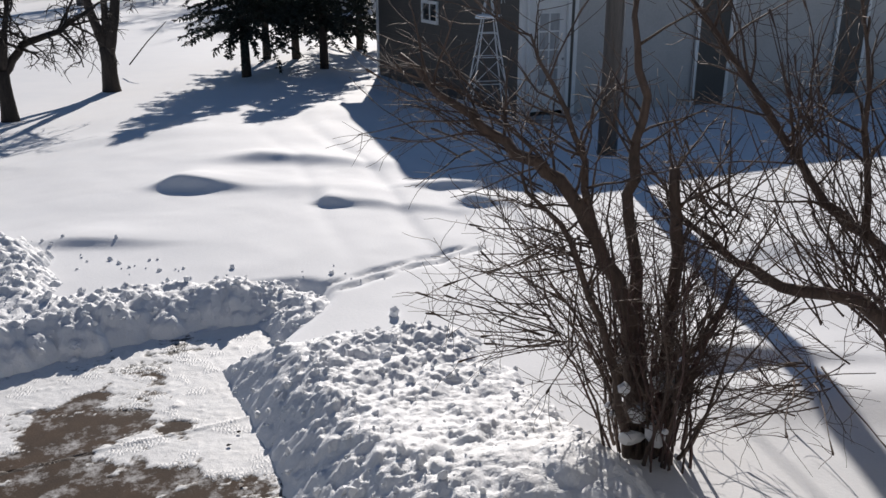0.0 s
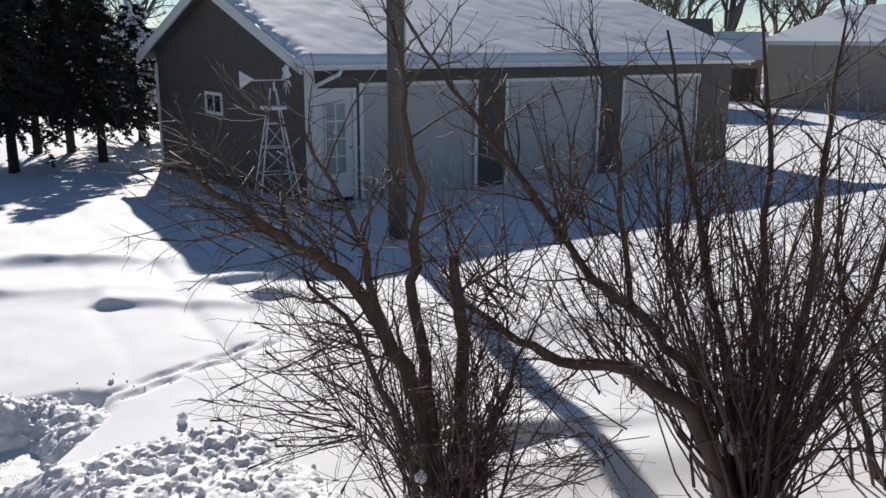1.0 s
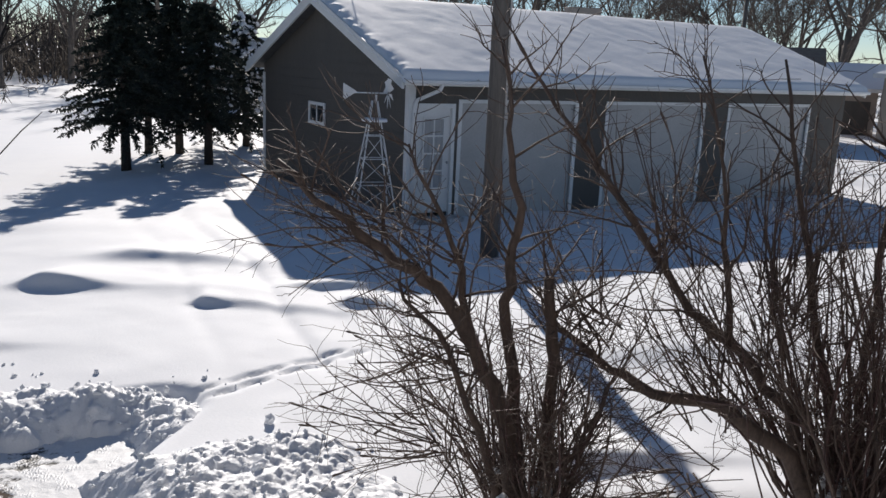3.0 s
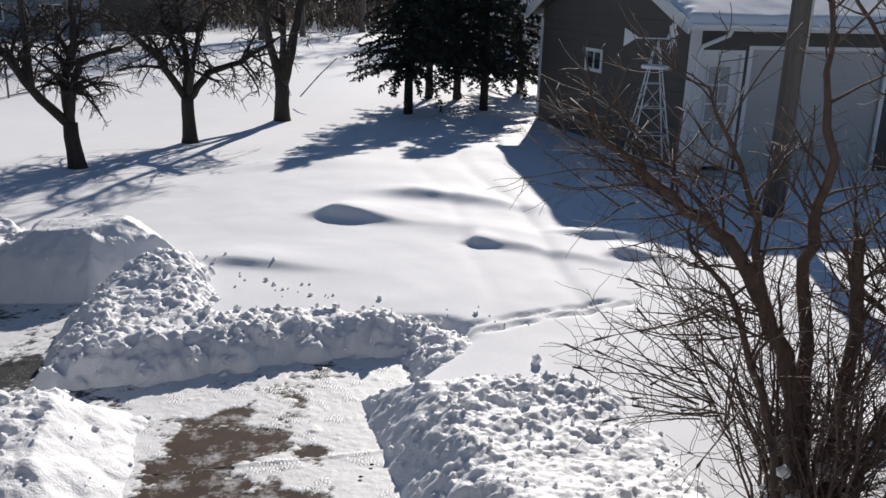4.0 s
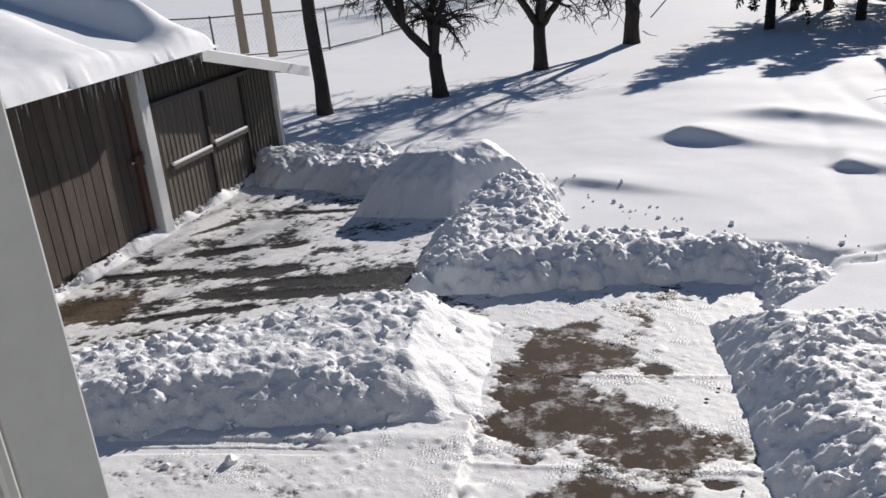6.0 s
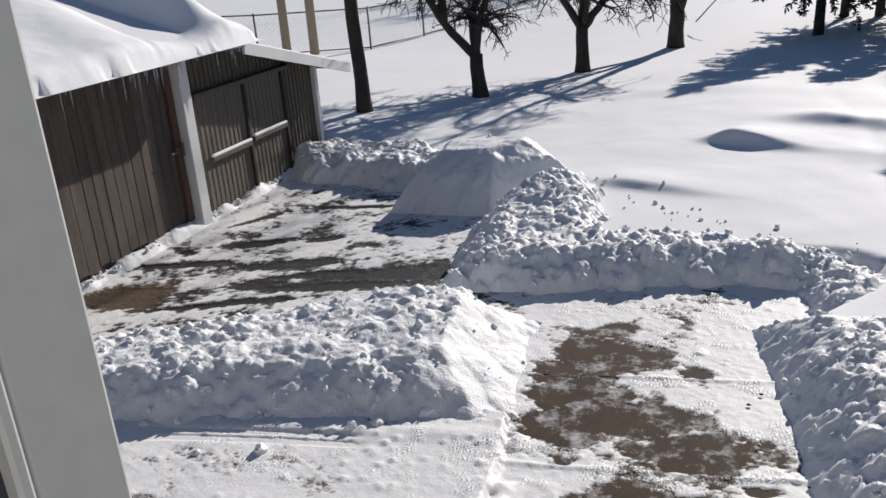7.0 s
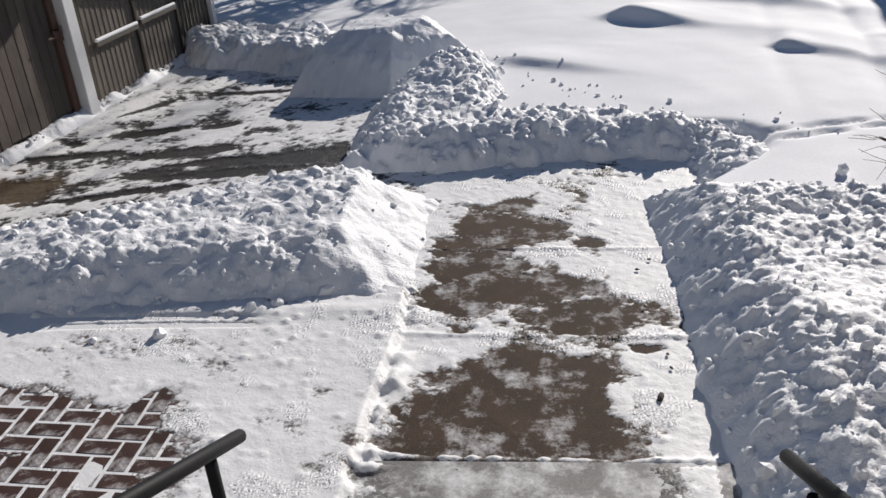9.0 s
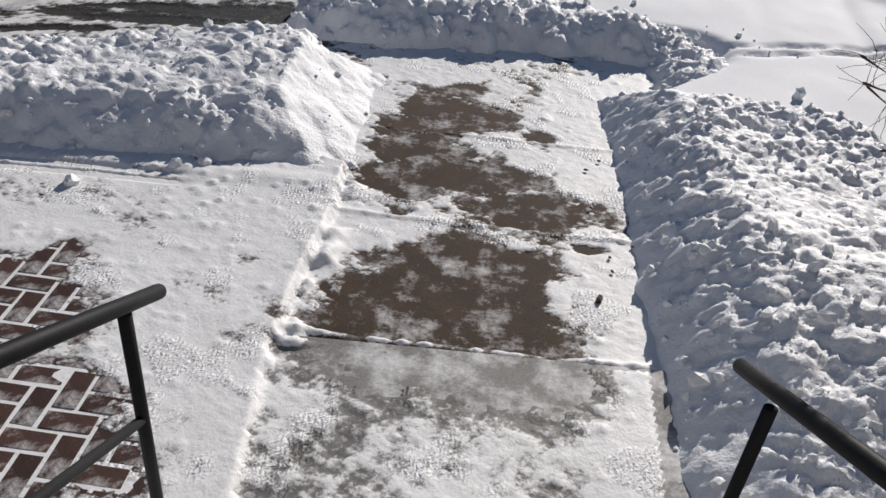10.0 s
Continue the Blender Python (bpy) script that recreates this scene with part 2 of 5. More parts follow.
def lumps(x, y, cell, seed=0, fill=0.7):
    """Rounded clods, as if broken snow lay about: height in units of the cell."""
    gx, gy = np.asarray(x, float) / cell, np.asarray(y, float) / cell
    i0, j0 = np.floor(gx).astype(int), np.floor(gy).astype(int)
    best = np.zeros_like(gx)
    for di in (-1, 0, 1):
        for dj in (-1, 0, 1):
            i, j = i0 + di, j0 + dj
            r1, r2 = table[(i + 31 * seed) % 512, j % 512], table[i % 512, (j + 57 + 13 * seed) % 512]
            r3 = table[(i + 91) % 512, (j + 7 * seed) % 512]
            rad = np.where(r3 < fill, 0.3 + 0.45 * r3 / fill, 0.0)
            q = 1 - ((gx - i - r1) ** 2 + (gy - j - r2) ** 2) / np.maximum(rad, 1e-6) ** 2
            best = np.maximum(best, np.where(rad > 0, np.sqrt(np.maximum(q, 0)) * rad, 0))
    return best


def smooth(a):
    a = np.clip(a, 0, 1)
    return a * a * (3 - 2 * a)


def gauss(x, y, cx, cy, rx, ry, turn=0.0):
    c, s = math.cos(radians(turn)), math.sin(radians(turn))
    u, v = (x - cx) * c + (y - cy) * s, -(x - cx) * s + (y - cy) * c
    return np.exp(-(u / rx) ** 2 - (v / ry) ** 2)


def inside_distance(x, y, poly):
    """Distance to a polygon's edge, positive inside it."""
    x, y = np.asarray(x, float), np.asarray(y, float)
    best, ins = np.full(x.shape, 1e9), np.zeros(x.shape, bool)
    for (ax, ay), (bx, by) in zip(poly, poly[1:] + poly[:1]):
        ex, ey = bx - ax, by - ay
        t = np.clip(((x - ax) * ex + (y - ay) * ey) / (ex * ex + ey * ey), 0, 1)
        best = np.minimum(best, np.hypot(x - ax - t * ex, y - ay - t * ey))
        cross = ((ay > y) != (by > y)) & (x < (bx - ax) * (y - ay) / ((by - ay) or 1e-9) + ax)
        ins ^= cross
    return np.where(ins, best, -best)


def base(x, y):
    """The bare ground under the snow: it falls away to the drive and to the far lawn."""
    return -0.3 * smooth((-x - 4) / 3.5) - 0.35 * smooth((y - 9) / 13)


CLEARED = [(1.4, -6), (0.35, 0.9), (-0.05, 1.75), (-0.22, 2.31), (-0.5, 2.98), (-0.88, 3.78), (-1.66, 5.35), (-1.3, 6.4), (-1.9, 6.2), (-2.5, 5.9),
           (-3.1, 5.45), (-4.05, 5.0), (-4.5, 6.2), (-4.7, 6.8), (-6.0, 7.0), (-6.1, 7.7), (-8.3, 7.8), (-12, 7.6), (-12, -6)]
PATIO = [(-1.93, 2.2), (-2.1, 2.62), (-2.3, 3.2), (-2.5, 3.6), (-5.5, 2.4), (-7, -2), (-1.2, -2), (-0.85, 0.3)]
LANDING = [(-1.95, 2.2), (-0.48, 2.9), (-0.2, 2.2), (0.6, 0.5), (-0.9, -0.2)]


# wind drifts: place, half length, steep near side, gentle far side, height, slant
DRIFTS = [(-3.15, 9.8, 0.42, 0.14, 0.7, 0.17, -0.05), (-2.35, 11.3, 0.9, 0.22, 0.6, 0.12, -0.12), (-1.3, 9.1, 0.17, 0.06, 0.4, 0.085, -0.22), (-0.75, 9.1, 0.6, 0.14, 0.5, 0.06, -0.22),
          (-3.6, 7.75, 0.5, 0.12, 0.5, 0.07, 0.0), (0.0, 9.85, 0.5, 0.1, 0.5, 0.09, 0.05), (0.35, 9.1, 0.22, 0.09, 0.4, 0.1, 0.0), (-1.6, 9.75, 0.9, 0.3, 0.5, 0.05, -0.1),
          (1.85, 5.15, 0.5, 0.12, 0.5, 0.13, 0.06), (2.3, 4.7, 0.7, 0.3, 0.4, 0.07, -0.1), (3.2, 7.5, 1.0, 0.3, 0.8, 0.08, 0.1), (-5.5, 13.5, 1.2, 0.4, 0.9, 0.06, 0.1), (-2.2, 15.8, 0.9, 0.35, 0.8, 0.06, -0.1)]


def lawn(x, y):
    """The top of the untouched snow."""
    h = base(x, y) + 0.17 + 0.06 * fbm(x * 0.45, y * 0.45, 3, 3) + 0.02 * fbm(x * 1.6, y * 1.6, 3, 5)
    near = smooth((40 - np.hypot(x, y)) / 20)
    for cx, cy, rx, front, behind, tall, tilt in DRIFTS:
        u, v = (x - cx) + 0 * y, (y - cy) - tilt * (x - cx) + 0.04 * fbm(x * 4, y * 4, 2, 9)
        tail = np.where(u > 0, rx * 1.7, rx * 0.75)
        h = h + near * tall * np.exp(-(u / tail) ** 2) * np.where(v < 0, np.exp(-(v / front) ** 2), np.exp(-(v / behind) ** 2))
    # a mower-wide furrow curving up the lawn and the fainter ones beside it
    for off, deep in ((0.0, 0.035), (0.55, 0.016), (-0.9, 0.01)):
        line = -0.7 + off - 0.3 * (y - 9.9) - 0.012 * (y - 9.9) ** 2 + 0.05 * np.sin(y * 1.3 + off)
        h = h - near * deep * np.exp(-((x - line) / 0.11) ** 2) * smooth((y - 6.2) / 1.5) * smooth((18 - y) / 2)
    # two rows of small tracks
    for k in range(13):
        for row in (0, 1):
            cx, cy = -1.05 + k * 0.108 + 0.1 * row, 6.6 + k * 0.092 - 0.11 * row + 0.02 * math.sin(k * 2.1 + row)
            deep = (0.05, 0.06, 0.0, 0.045, 0.055)[(k + 2 * row) % 5]
            h = h - deep * gauss(x, y, cx, cy, 0.085, 0.026, 40)
    # a hollow against the outbuilding's door and its drift
    h = h - 0.12 * gauss(x, y, 2.1, 14.9, 1.6, 0.7, 24)
    return h


def ground_height(x, y):
    d = inside_distance(x, y, CLEARED)
    return np.where(d > -0.6, lawn(x, y) + (base(x, y) - 0.12 - lawn(x, y)) * smooth((d + 0.45) / 0.4), lawn(x, y))


def on_lawn(x, y):
    return float(lawn(np.array([x]), np.array([y]))[0])


def sheet(name, xs, ys, height, mat, parent=None, keep=None, smooth_it=True):
    X, Y = np.meshgrid(xs, ys, indexing="ij")
    Z = height(X, Y)
    nx, ny = X.shape
    idx = np.arange(nx * ny).reshape(nx, ny)
    q = np.stack([idx[:-1, :-1], idx[1:, :-1], idx[1:, 1:], idx[:-1, 1:]], -1).reshape(-1, 4)
    if keep is not None:
        k = keep(X, Y, Z)
        q = q[(k[:-1, :-1] | k[1:, :-1] | k[1:, 1:] | k[:-1, 1:]).reshape(-1)]
    used = np.unique(q)
    remap = np.zeros(nx * ny, int)
    remap[used] = np.arange(len(used))
    co = np.stack([X, Y, Z], -1).reshape(-1, 3)[used]
    return link_mesh(name, co.tolist(), remap[q].tolist(), mat, parent, "", smooth_it)


def axis(a, b, step, lo, hi, grow=1.13):
    mid = list(np.arange(a, b + 1e-6, step))
    left, right, s = [], [], step
    p, q = a, b
    while p > lo or q < hi:
        s *= grow
        p, q = p - s, q + s
        if p > lo - s:
            left.append(p)
        if q < hi + s:
            right.append(q)
    return np.array(left[::-1] + mid + right)


# ---- ground ----
ground = sheet("ground", axis(-6.5, 3.4, 0.045, -900, 900), axis(2.0, 11.5, 0.045, -200, 1400), ground_height, SNOW)
tagged(ground, "sunlit white snow over a lawn with drifts", "snow ground", kind="structure")
drive = sheet("driveway", np.arange(-12, -1.2, 0.15), np.arange(-4, 8.5, 0.15), lambda x, y: base(x, y) - 0.012, ASPHALT)
tagged(drive, "dark wet asphalt driveway showing through scraped snow", "driveway", kind="structure")


# ---- thin trodden snow left on the paved places ----
WALK_BARE = [(-1.45, 2.75, 0.42, 0.36, 24), (-1.1, 2.62, 0.36, 0.2, 24), (-1.5, 3.2, 0.3, 0.14, 24), (-1.35, 3.85, 0.36, 0.17, 24), (-1.9, 3.92, 0.4, 0.14, 24),
             (-2.18, 3.7, 0.22, 0.14, 24), (-2.2, 4.05, 0.2, 0.16, 20), (-2.47, 4.55, 0.17, 0.22, 22), (-2.15, 4.62, 0.2, 0.12, 40), (-1.7, 4.64, 0.09, 0.08, 0), (-1.03, 3.65, 0.1, 0.03, 24),
             (-2.6, 4.65, 0.07, 0.2, 22), (-2.5, 4.25, 0.14, 0.13, 22), (-2.4, 3.95, 0.12, 0.12, 22), (-2.45, 4.95, 0.14, 0.07, 50), (-2.3, 4.3, 0.16, 0.1, 70)]
DRIVE_BARE = [(-5.94, 5.12, 0.4, 0.13, 20), (-5.83, 4.59, 0.2, 0.12, 20), (-4.6, 5.15, 0.55, 0.14, 22), (-6.82, 5.64, 0.4, 0.09, 30), (-6.18, 5.86, 0.2, 0.07, 20), (-6.9, 4.0, 0.5, 0.2, 20),
              (-5.7, 4.15, 0.5, 0.06, 24), (-7.6, 6.2, 0.25, 0.04, 75), (-4.9, 4.75, 0.5, 0.09, 22), (-5.3, 4.95, 0.4, 0.06, 22), (-7.2, 4.8, 0.35, 0.06, 30), (-6.6, 7.0, 0.5, 0.05, 12)]
BRICK_BARE = [(-3.45, 1.72, 0.36, 0.16, 22), (-3.0, 1.62, 0.3, 0.24, 22), (-3.2, 1.3, 0.5, 0.22, 22), (-3.05, 2.0, 0.07, 0.14, 20), (-2.5, 1.4, 0.26, 0.13, 22), (-2.15, 1.28, 0.26, 0.1, 22), (-3.9, 1.6, 0.36, 0.16, 22), (-2.7, 1.05, 0.5, 0.28, 22)]


def film_state(x, y):
    """Height of the trodden snow, how well it covers, and the colour under it."""
    patio, landing = inside_distance(x, y, PATIO), inside_distance(x, y, LANDING)
    walk_d = inside_distance(x, y, [(-0.2, 2.2), (-1.5, 5.6), (-3.1, 5.1), (-1.9, 2.2)])
    level = base(x, y) + 0.06 * smooth(patio / 0.03 + 0.5)
    level = np.where((landing > 0) & (patio < 0.02), 0.027, level)
    c, s = math.cos(radians(24)), math.sin(radians(24))
    u, v = x * c + y * s, -x * s + y * c
    ragged = 1.0 * fbm(x * 3.1, y * 3.1, 4, 11, 0.6) + 0.95 * fbm(x * 9, y * 13, 4, 21, 0.8) + 0.55 * fbm(x * 31, y * 36, 3, 29, 0.8)
    bare = np.zeros_like(x)
    for cx, cy, rx, ry, a in WALK_BARE + DRIVE_BARE + BRICK_BARE:
        q = -np.log(gauss(x, y, cx, cy, rx, ry, a) + 1e-12)
        bare = np.maximum(bare, np.exp(-0.45 * q**1.3))
    bare = np.where((patio > 0.04) & (y > 2.4), 0, bare)
    bias = np.full_like(x, 0.24)
    bias = np.where(walk_d > -0.05, 0.2 + 0.5 * smooth((u - 0.25) / 0.25) + 0.2 * smooth((-0.62 - u) / 0.2), bias)
    bias = np.where((landing > 0) & (patio < 0.02), 0.03 + 0.3 * smooth((u - 0.35) / 0.3) + 0.25 * smooth((v - 2.72) / 0.1), bias)
    bias = np.where(patio > 0.02, 0.36, bias)
    wild = np.where((patio < 0) & (landing < 0), 1.35, 0.85)
    cover = bias + 0.12 + wild * ragged - 1.1 * bare
    thick = np.clip(cover * 0.025, -0.01, 0.0065)
    thick = thick + (cover > 0.1) * (0.009 * np.maximum(0, fbm(x * 6, y * 6, 4, 2)) + 0.007 * fbm(x * 24, y * 24, 3, 9, 0.8))
    # ridges left by the shovel along the slab joints, the landing's lip and the patio's far side
    for vj, hj in ((2.88, 0.026), (3.86, 0.012), (4.86, 0.011)):
        wob = 0.02 * fbm(u * 9, v, 4, int(vj * 10))
        thick = thick + hj * np.exp(-((v - vj - wob) / (0.018 if hj < 0.02 else 0.026)) ** 2) * (0.25 + 1.2 * vnoise(u * 22, v * 6, 4)) * (walk_d > -0.02)
    for vg in (3.86, 3.94):
        thick = thick - 0.022 * np.exp(-((v - vg + 0.25 * (u + 1.6) ** 2 * 0.1) / 0.02) ** 2) * (patio > 0.05) * smooth((-u - 1.55) / 0.2)
    thick = thick + 0.012 * np.exp(-((v - 4.02) / 0.08) ** 2) * (patio > 0.05)
    clods = lumps(x, y, 0.06, 5, 0.012) * 0.035 + lumps(x, y, 0.035, 6, 0.1) * 0.016
    thick = thick + clods * smooth((thick - 0.004) / 0.006) * np.where(patio > 0, 1.2, 0.7)
    # the drift that hides the step between bricks and walk, broken open in places
    edge = np.exp(-((patio + 0.05) / 0.07) ** 2) * (patio > -0.3) * (landing < 0.05)
    thick = thick + edge * 0.03 * (0.4 + 1.3 * vnoise(x * 18, y * 18, 6)) * smooth((fbm(x * 7, y * 7, 3, 31) + 0.1) / 0.2)
    # prints of boots
    tread = np.sin((u * 0.8 + v) * 95 + 6 * vnoise(x * 3, y * 3, 8)) * smooth((vnoise(x * 4.5, y * 4.5, 14) - 0.62) / 0.15)
    thick = thick + 0.001 * tread * (cover > 0)
    under = np.zeros(x.shape + (4,))
    under[...] = (0.03, 0.028, 0.026, 0)
    brownish = smooth((-x - 6.3) / 0.4) * smooth((4.6 - y) / 0.4)
    under[..., :3] += brownish[..., None] * np.array((0.06, 0.035, 0.012))
    under[walk_d > -0.05] = (0.075, 0.058, 0.046, 0)
    under[(landing > 0) & (patio < 0.02)] = (0.15, 0.145, 0.138, 0)
    under[patio > 0.02] = (0.06, 0.04, 0.034, 0)
    under[..., 3] = np.clip(np.maximum(cover + 0.05, (thick - 0.007) * 60), 0, 1.2)
    return level + thick, under


def film_height(x, y):
    return film_state(x, y)[0]




for name, x0, x1, y0, y1, step, label in (("trodden_snow", -5.3, 0.6, 0.8, 6.7, 0.017, "thin trodden snow left by the shovel on walk and patio"),
                                          ("scraped_snow", -9.2, -2.97, 2.3, 8.4, 0.024, "thin scraped snow left on the drive")):
    main = name == "trodden_snow"
    film = sheet(name, np.arange(x0, x1, step), np.arange(y0, y1, step), film_height, FILM,
                 keep=lambda x, y, z: (inside_distance(x, y, CLEARED) > -0.3) & (((y < 3.3 + 0.42 * (x + 3.6)) | (x > -3.0)) if main else (y > 3.45 + 0.42 * (x + 3.6))))
    co = np.empty(len(film.data.vertices) * 3)
    film.data.vertices.foreach_get("co", co)
    co = co.reshape(-1, 3)
    under = film.data.color_attributes.new("under", "FLOAT_COLOR", "POINT")
    under.data.foreach_set("color", film_state(co[:, 0], co[:, 1])[1].astype(np.float32).ravel())
    tagged(film, label, "snow film", kind="stuff")


# ---- walk of concrete slabs ----
WALK_YAW = 25.5
walkway = thing("pavement", (0, 0, 0), WALK_YAW, "damp brown concrete walk half covered by trodden snow", "walkway", kind="structure")
for i, (v0, v1) in enumerate(((2.87, 3.82), (3.83, 4.86), (4.87, 5.9))):
    part("slab", one_box((-0.98, v0, -0.1), (0.82, v1 - 0.012, 0.0), 0.008), CONCRETE, walkway)
part("slab", one_box((-1.1, 1.72, -0.1), (0.9, 2.855, 0.024), 0.008), GREYCON, walkway, "pale grey concrete landing")


# ---- banks of cleared snow ----
def clod_mesh(name, spots, mat, parent, seed):
    rng = random.Random(seed)
    V, Fc, forms = [], [], []
    for k in range(24):
        b = bmesh.new()
        bmesh.ops.create_icosphere(b, subdivisions=1 if k < 16 else 2, radius=1.0)
        sx, sy, sz = (rng.uniform(0.75, 1.35) for _ in range(3))
        o = rng.random() * 50
        pts = []
        for v in b.verts:
            c = Vector((v.co.x * sx, v.co.y * sy, v.co.z * sz * 0.8))
            pts.append(c * (1 + 0.6 * noise.noise(v.co * 1.3 + Vector((o, o, o)))))
        forms.append((pts, [tuple(v.index for v in f.verts) for f in b.faces]))
        b.free()
    for x, y, z, r in spots:
        pts, fs = forms[rng.randrange(16) if r < 0.035 else 16 + rng.randrange(8)]
        turn = Euler((rng.random() * 6, rng.random() * 6, rng.random() * 6)).to_matrix() * r
        k = len(V)
        for p in pts:
            c = turn @ p
            V.append((x + c.x, y + c.y, z + c.z))
        Fc += [tuple(k + q for q in f) for f in fs]
    ob = link_mesh(name, V, Fc, mat, parent, "", False)
    ob["kind"] = "stuff"
    return ob


def snow_bank(label, poly, top, width, rough=1.0, seed=1, clods=60, step=0.018, shape=0.9, bulge=0.6, soft=1.0, wob=1.0, comb=0.0):
    xs = [p[0] for p in poly]
    ys = [p[1] for p in poly]

    def height(x, y):
        d = inside_distance(x, y, poly) + wob * (0.13 * fbm(x * 2.2, y * 2.2, 3, seed) + 0.05 * fbm(x * 9, y * 9, 3, seed + 2)) + bulge * (lumps(x, y + 5, 0.2, seed + 1, 0.7) * 0.22 + lumps(x, y + 9, 0.09, seed + 6, 0.6) * 0.09 - 0.05)
        w = width(x, y) if callable(width) else width
        h = top(x, y) if callable(top) else top
        p = np.clip(d / w, 0, 1)
        p = (p * (1 + soft * (1 - p))) ** shape
        z = base(x, y) - 0.05 + (h + 0.05) * p
        on = smooth((d + 0.01) / 0.1)
        big = fbm(x * 3, y * 3, 3, seed + 9)
        wx, wy = x + 0.05 * fbm(x * 6, y * 6, 2, seed + 4), y + 0.05 * fbm(x * 6, y * 6, 2, seed + 6)
        calm = smooth((vnoise(x * 1.7, y * 1.7, seed + 8) - 0.25) / 0.4)
        grit = 0.22 * lumps(wx, wy, 0.17, seed, 0.16) * 0.17 + (0.12 + 0.25 * calm) * lumps(wx + 3, wy, 0.075, seed + 3, 0.4) * 0.075
        grit = grit + (0.15 + 0.3 * calm) * lumps(wx, wy + 2, 0.04, seed + 7, 0.5) * 0.04
        puff = (0.045 + 0.03 * calm) * (billow(wx * 4.6, wy * 4.6, 5, seed + 12, 0.66) - 0.35)
        r = rough(x, y) if callable(rough) else rough
        # faces cut by the shovel keep its strokes, the crumbled top does not
        top_part = smooth(p * 1.6 - 0.35)
        z = z + on * r * (0.07 * big + (0.35 + 0.65 * top_part) * (grit + puff) + 0.03 * fbm(x * 13, y * 13, 5, seed + 5, 0.72))
        if comb:
            u, v = x * 0.91 + y * 0.41, y * 0.91 - x * 0.41
            z = z + on * (1 - 0.8 * top_part) * comb * (fbm((u + 0.8 * v) * 3.2, (v - 0.8 * u) * 17, 3, seed + 30) + 0.6 * np.abs(fbm((u + 0.8 * v) * 1.6, (v - 0.8 * u) * 7, 2, seed + 31)))
        return np.where(d < -0.03, base(x, y) - 0.15, z)

    bank = thing("snow_bank", (0, 0, 0), 0, label, "snow bank", "banks of shovelled snow")
    body = sheet("heap", np.arange(min(xs) - 0.15, max(xs) + 0.15, step), np.arange(min(ys) - 0.15, max(ys) + 0.15, step), height, SNOW_LUMPY, bank,
                 keep=lambda x, y, z: z > base(x, y) - 0.1)
    rng = random.Random(seed)
    spots = []
    while len(spots) < clods:
        x, y = rng.uniform(min(xs), max(xs)), rng.uniform(min(ys), max(ys))
        d = float(inside_distance(np.array([x]), np.array([y]), poly)[0])
        if callable(rough) and float(rough(np.array([x]), np.array([y]))[0]) < 0.6 and rng.random() < 0.85:
            continue
        if d < 0.03 or rng.random() < (d - 0.5) * 1.5:
            continue
        z = float(height(np.array([x]), np.array([y]))[0])
        r = 0.006 + 0.03 * rng.random() ** 5
        spots.append((x, y, z + r * 0.25, r))
    clod_mesh("clods", spots, SNOW_LUMPY, bank, seed)
    return bank


RIGHT = [(-1.7, 5.42), (-1.25, 4.62), (-0.88, 3.78), (-0.5, 2.98), (-0.22, 2.31), (0.3, 1.1), (1.6, 1.0), (1.6, 2.5), (1.25, 3.8), (0.85, 4.8), (0.6, 5.4), (0.27, 5.85), (-0.37, 5.95), (-1.02, 5.78)]
snow_bank("long lumpy bank of shovelled snow beside the walk", RIGHT,
          lambda x, y: 0.24 + 0.1 * gauss(x, y, -0.45, 4.1, 0.5, 1.5, 24) + 0.22 * gauss(x, y, 0.7, 3.6, 0.75, 0.65) + 0.05 * gauss(x, y, -0.2, 5.4, 0.5, 0.3) - 0.06 * smooth((2.6 - y) / 0.8), 0.46, 1.0, 3, 900, 0.014, 0.9, 0.12, 0.55, 0.35, 0.035)
LEFT = [(-6.4, 1.22), (-4.7, 2.1), (-4.2, 2.36), (-3.75, 2.66), (-3.3, 2.92), (-2.9, 3.17), (-2.52, 3.25), (-2.4, 3.45), (-2.54, 3.9), (-2.75, 4.4), (-2.95, 4.9), (-3.6, 4.95), (-4.2, 4.45), (-4.7, 3.88), (-5.6, 3.2), (-6.8, 2.6)]
snow_bank("broad bank of shovelled snow between patio and drive", LEFT,
          lambda x, y: 0.29 + 0.05 * gauss(x, y, -3.7, 4.1, 0.5, 0.4), lambda x, y: 0.42 + 0.33 * smooth((x + 3.2 + 0.42 * (y - 3.6)) / 0.5),
          lambda x, y: 1.0 - 0.75 * smooth((x + 3.15 + 0.42 * (y - 3.6)) / 0.3), 7, 760, 0.015, 0.9, 0.25, 0.25, 0.7, 0.012)
FAR = [(-4.06, 4.88), (-3.04, 5.33), (-2.44, 5.77), (-1.85, 6.1), (-1.5, 6.22), (-1.42, 5.8), (-1.05, 5.68), (-0.62, 6.0), (-0.5, 6.45), (-1.3, 6.85), (-1.84, 7.0), (-2.49, 6.85), (-3.1, 6.6), (-3.35, 7.0), (-3.75, 7.6), (-4.3, 7.4), (-4.65, 6.7), (-4.55, 6.2), (-4.25, 5.5)]
snow_bank("lumpy ridge of shovelled snow along the lawn's edge", FAR,
          lambda x, y: 0.24 - 0.1 * smooth((x + 1.9) / 0.9) + 0.2 * gauss(x, y, -4.1, 7.0, 0.6, 0.7), 0.37, 1.15, 11, 800, 0.016, 0.9, 0.45, 0.5)
PILE = [(-6.05, 6.75), (-5.4, 6.72), (-4.65, 6.75), (-4.3, 7.2), (-4.1, 7.7), (-4.5, 8.3), (-5.6, 8.6), (-6.4, 7.9)]
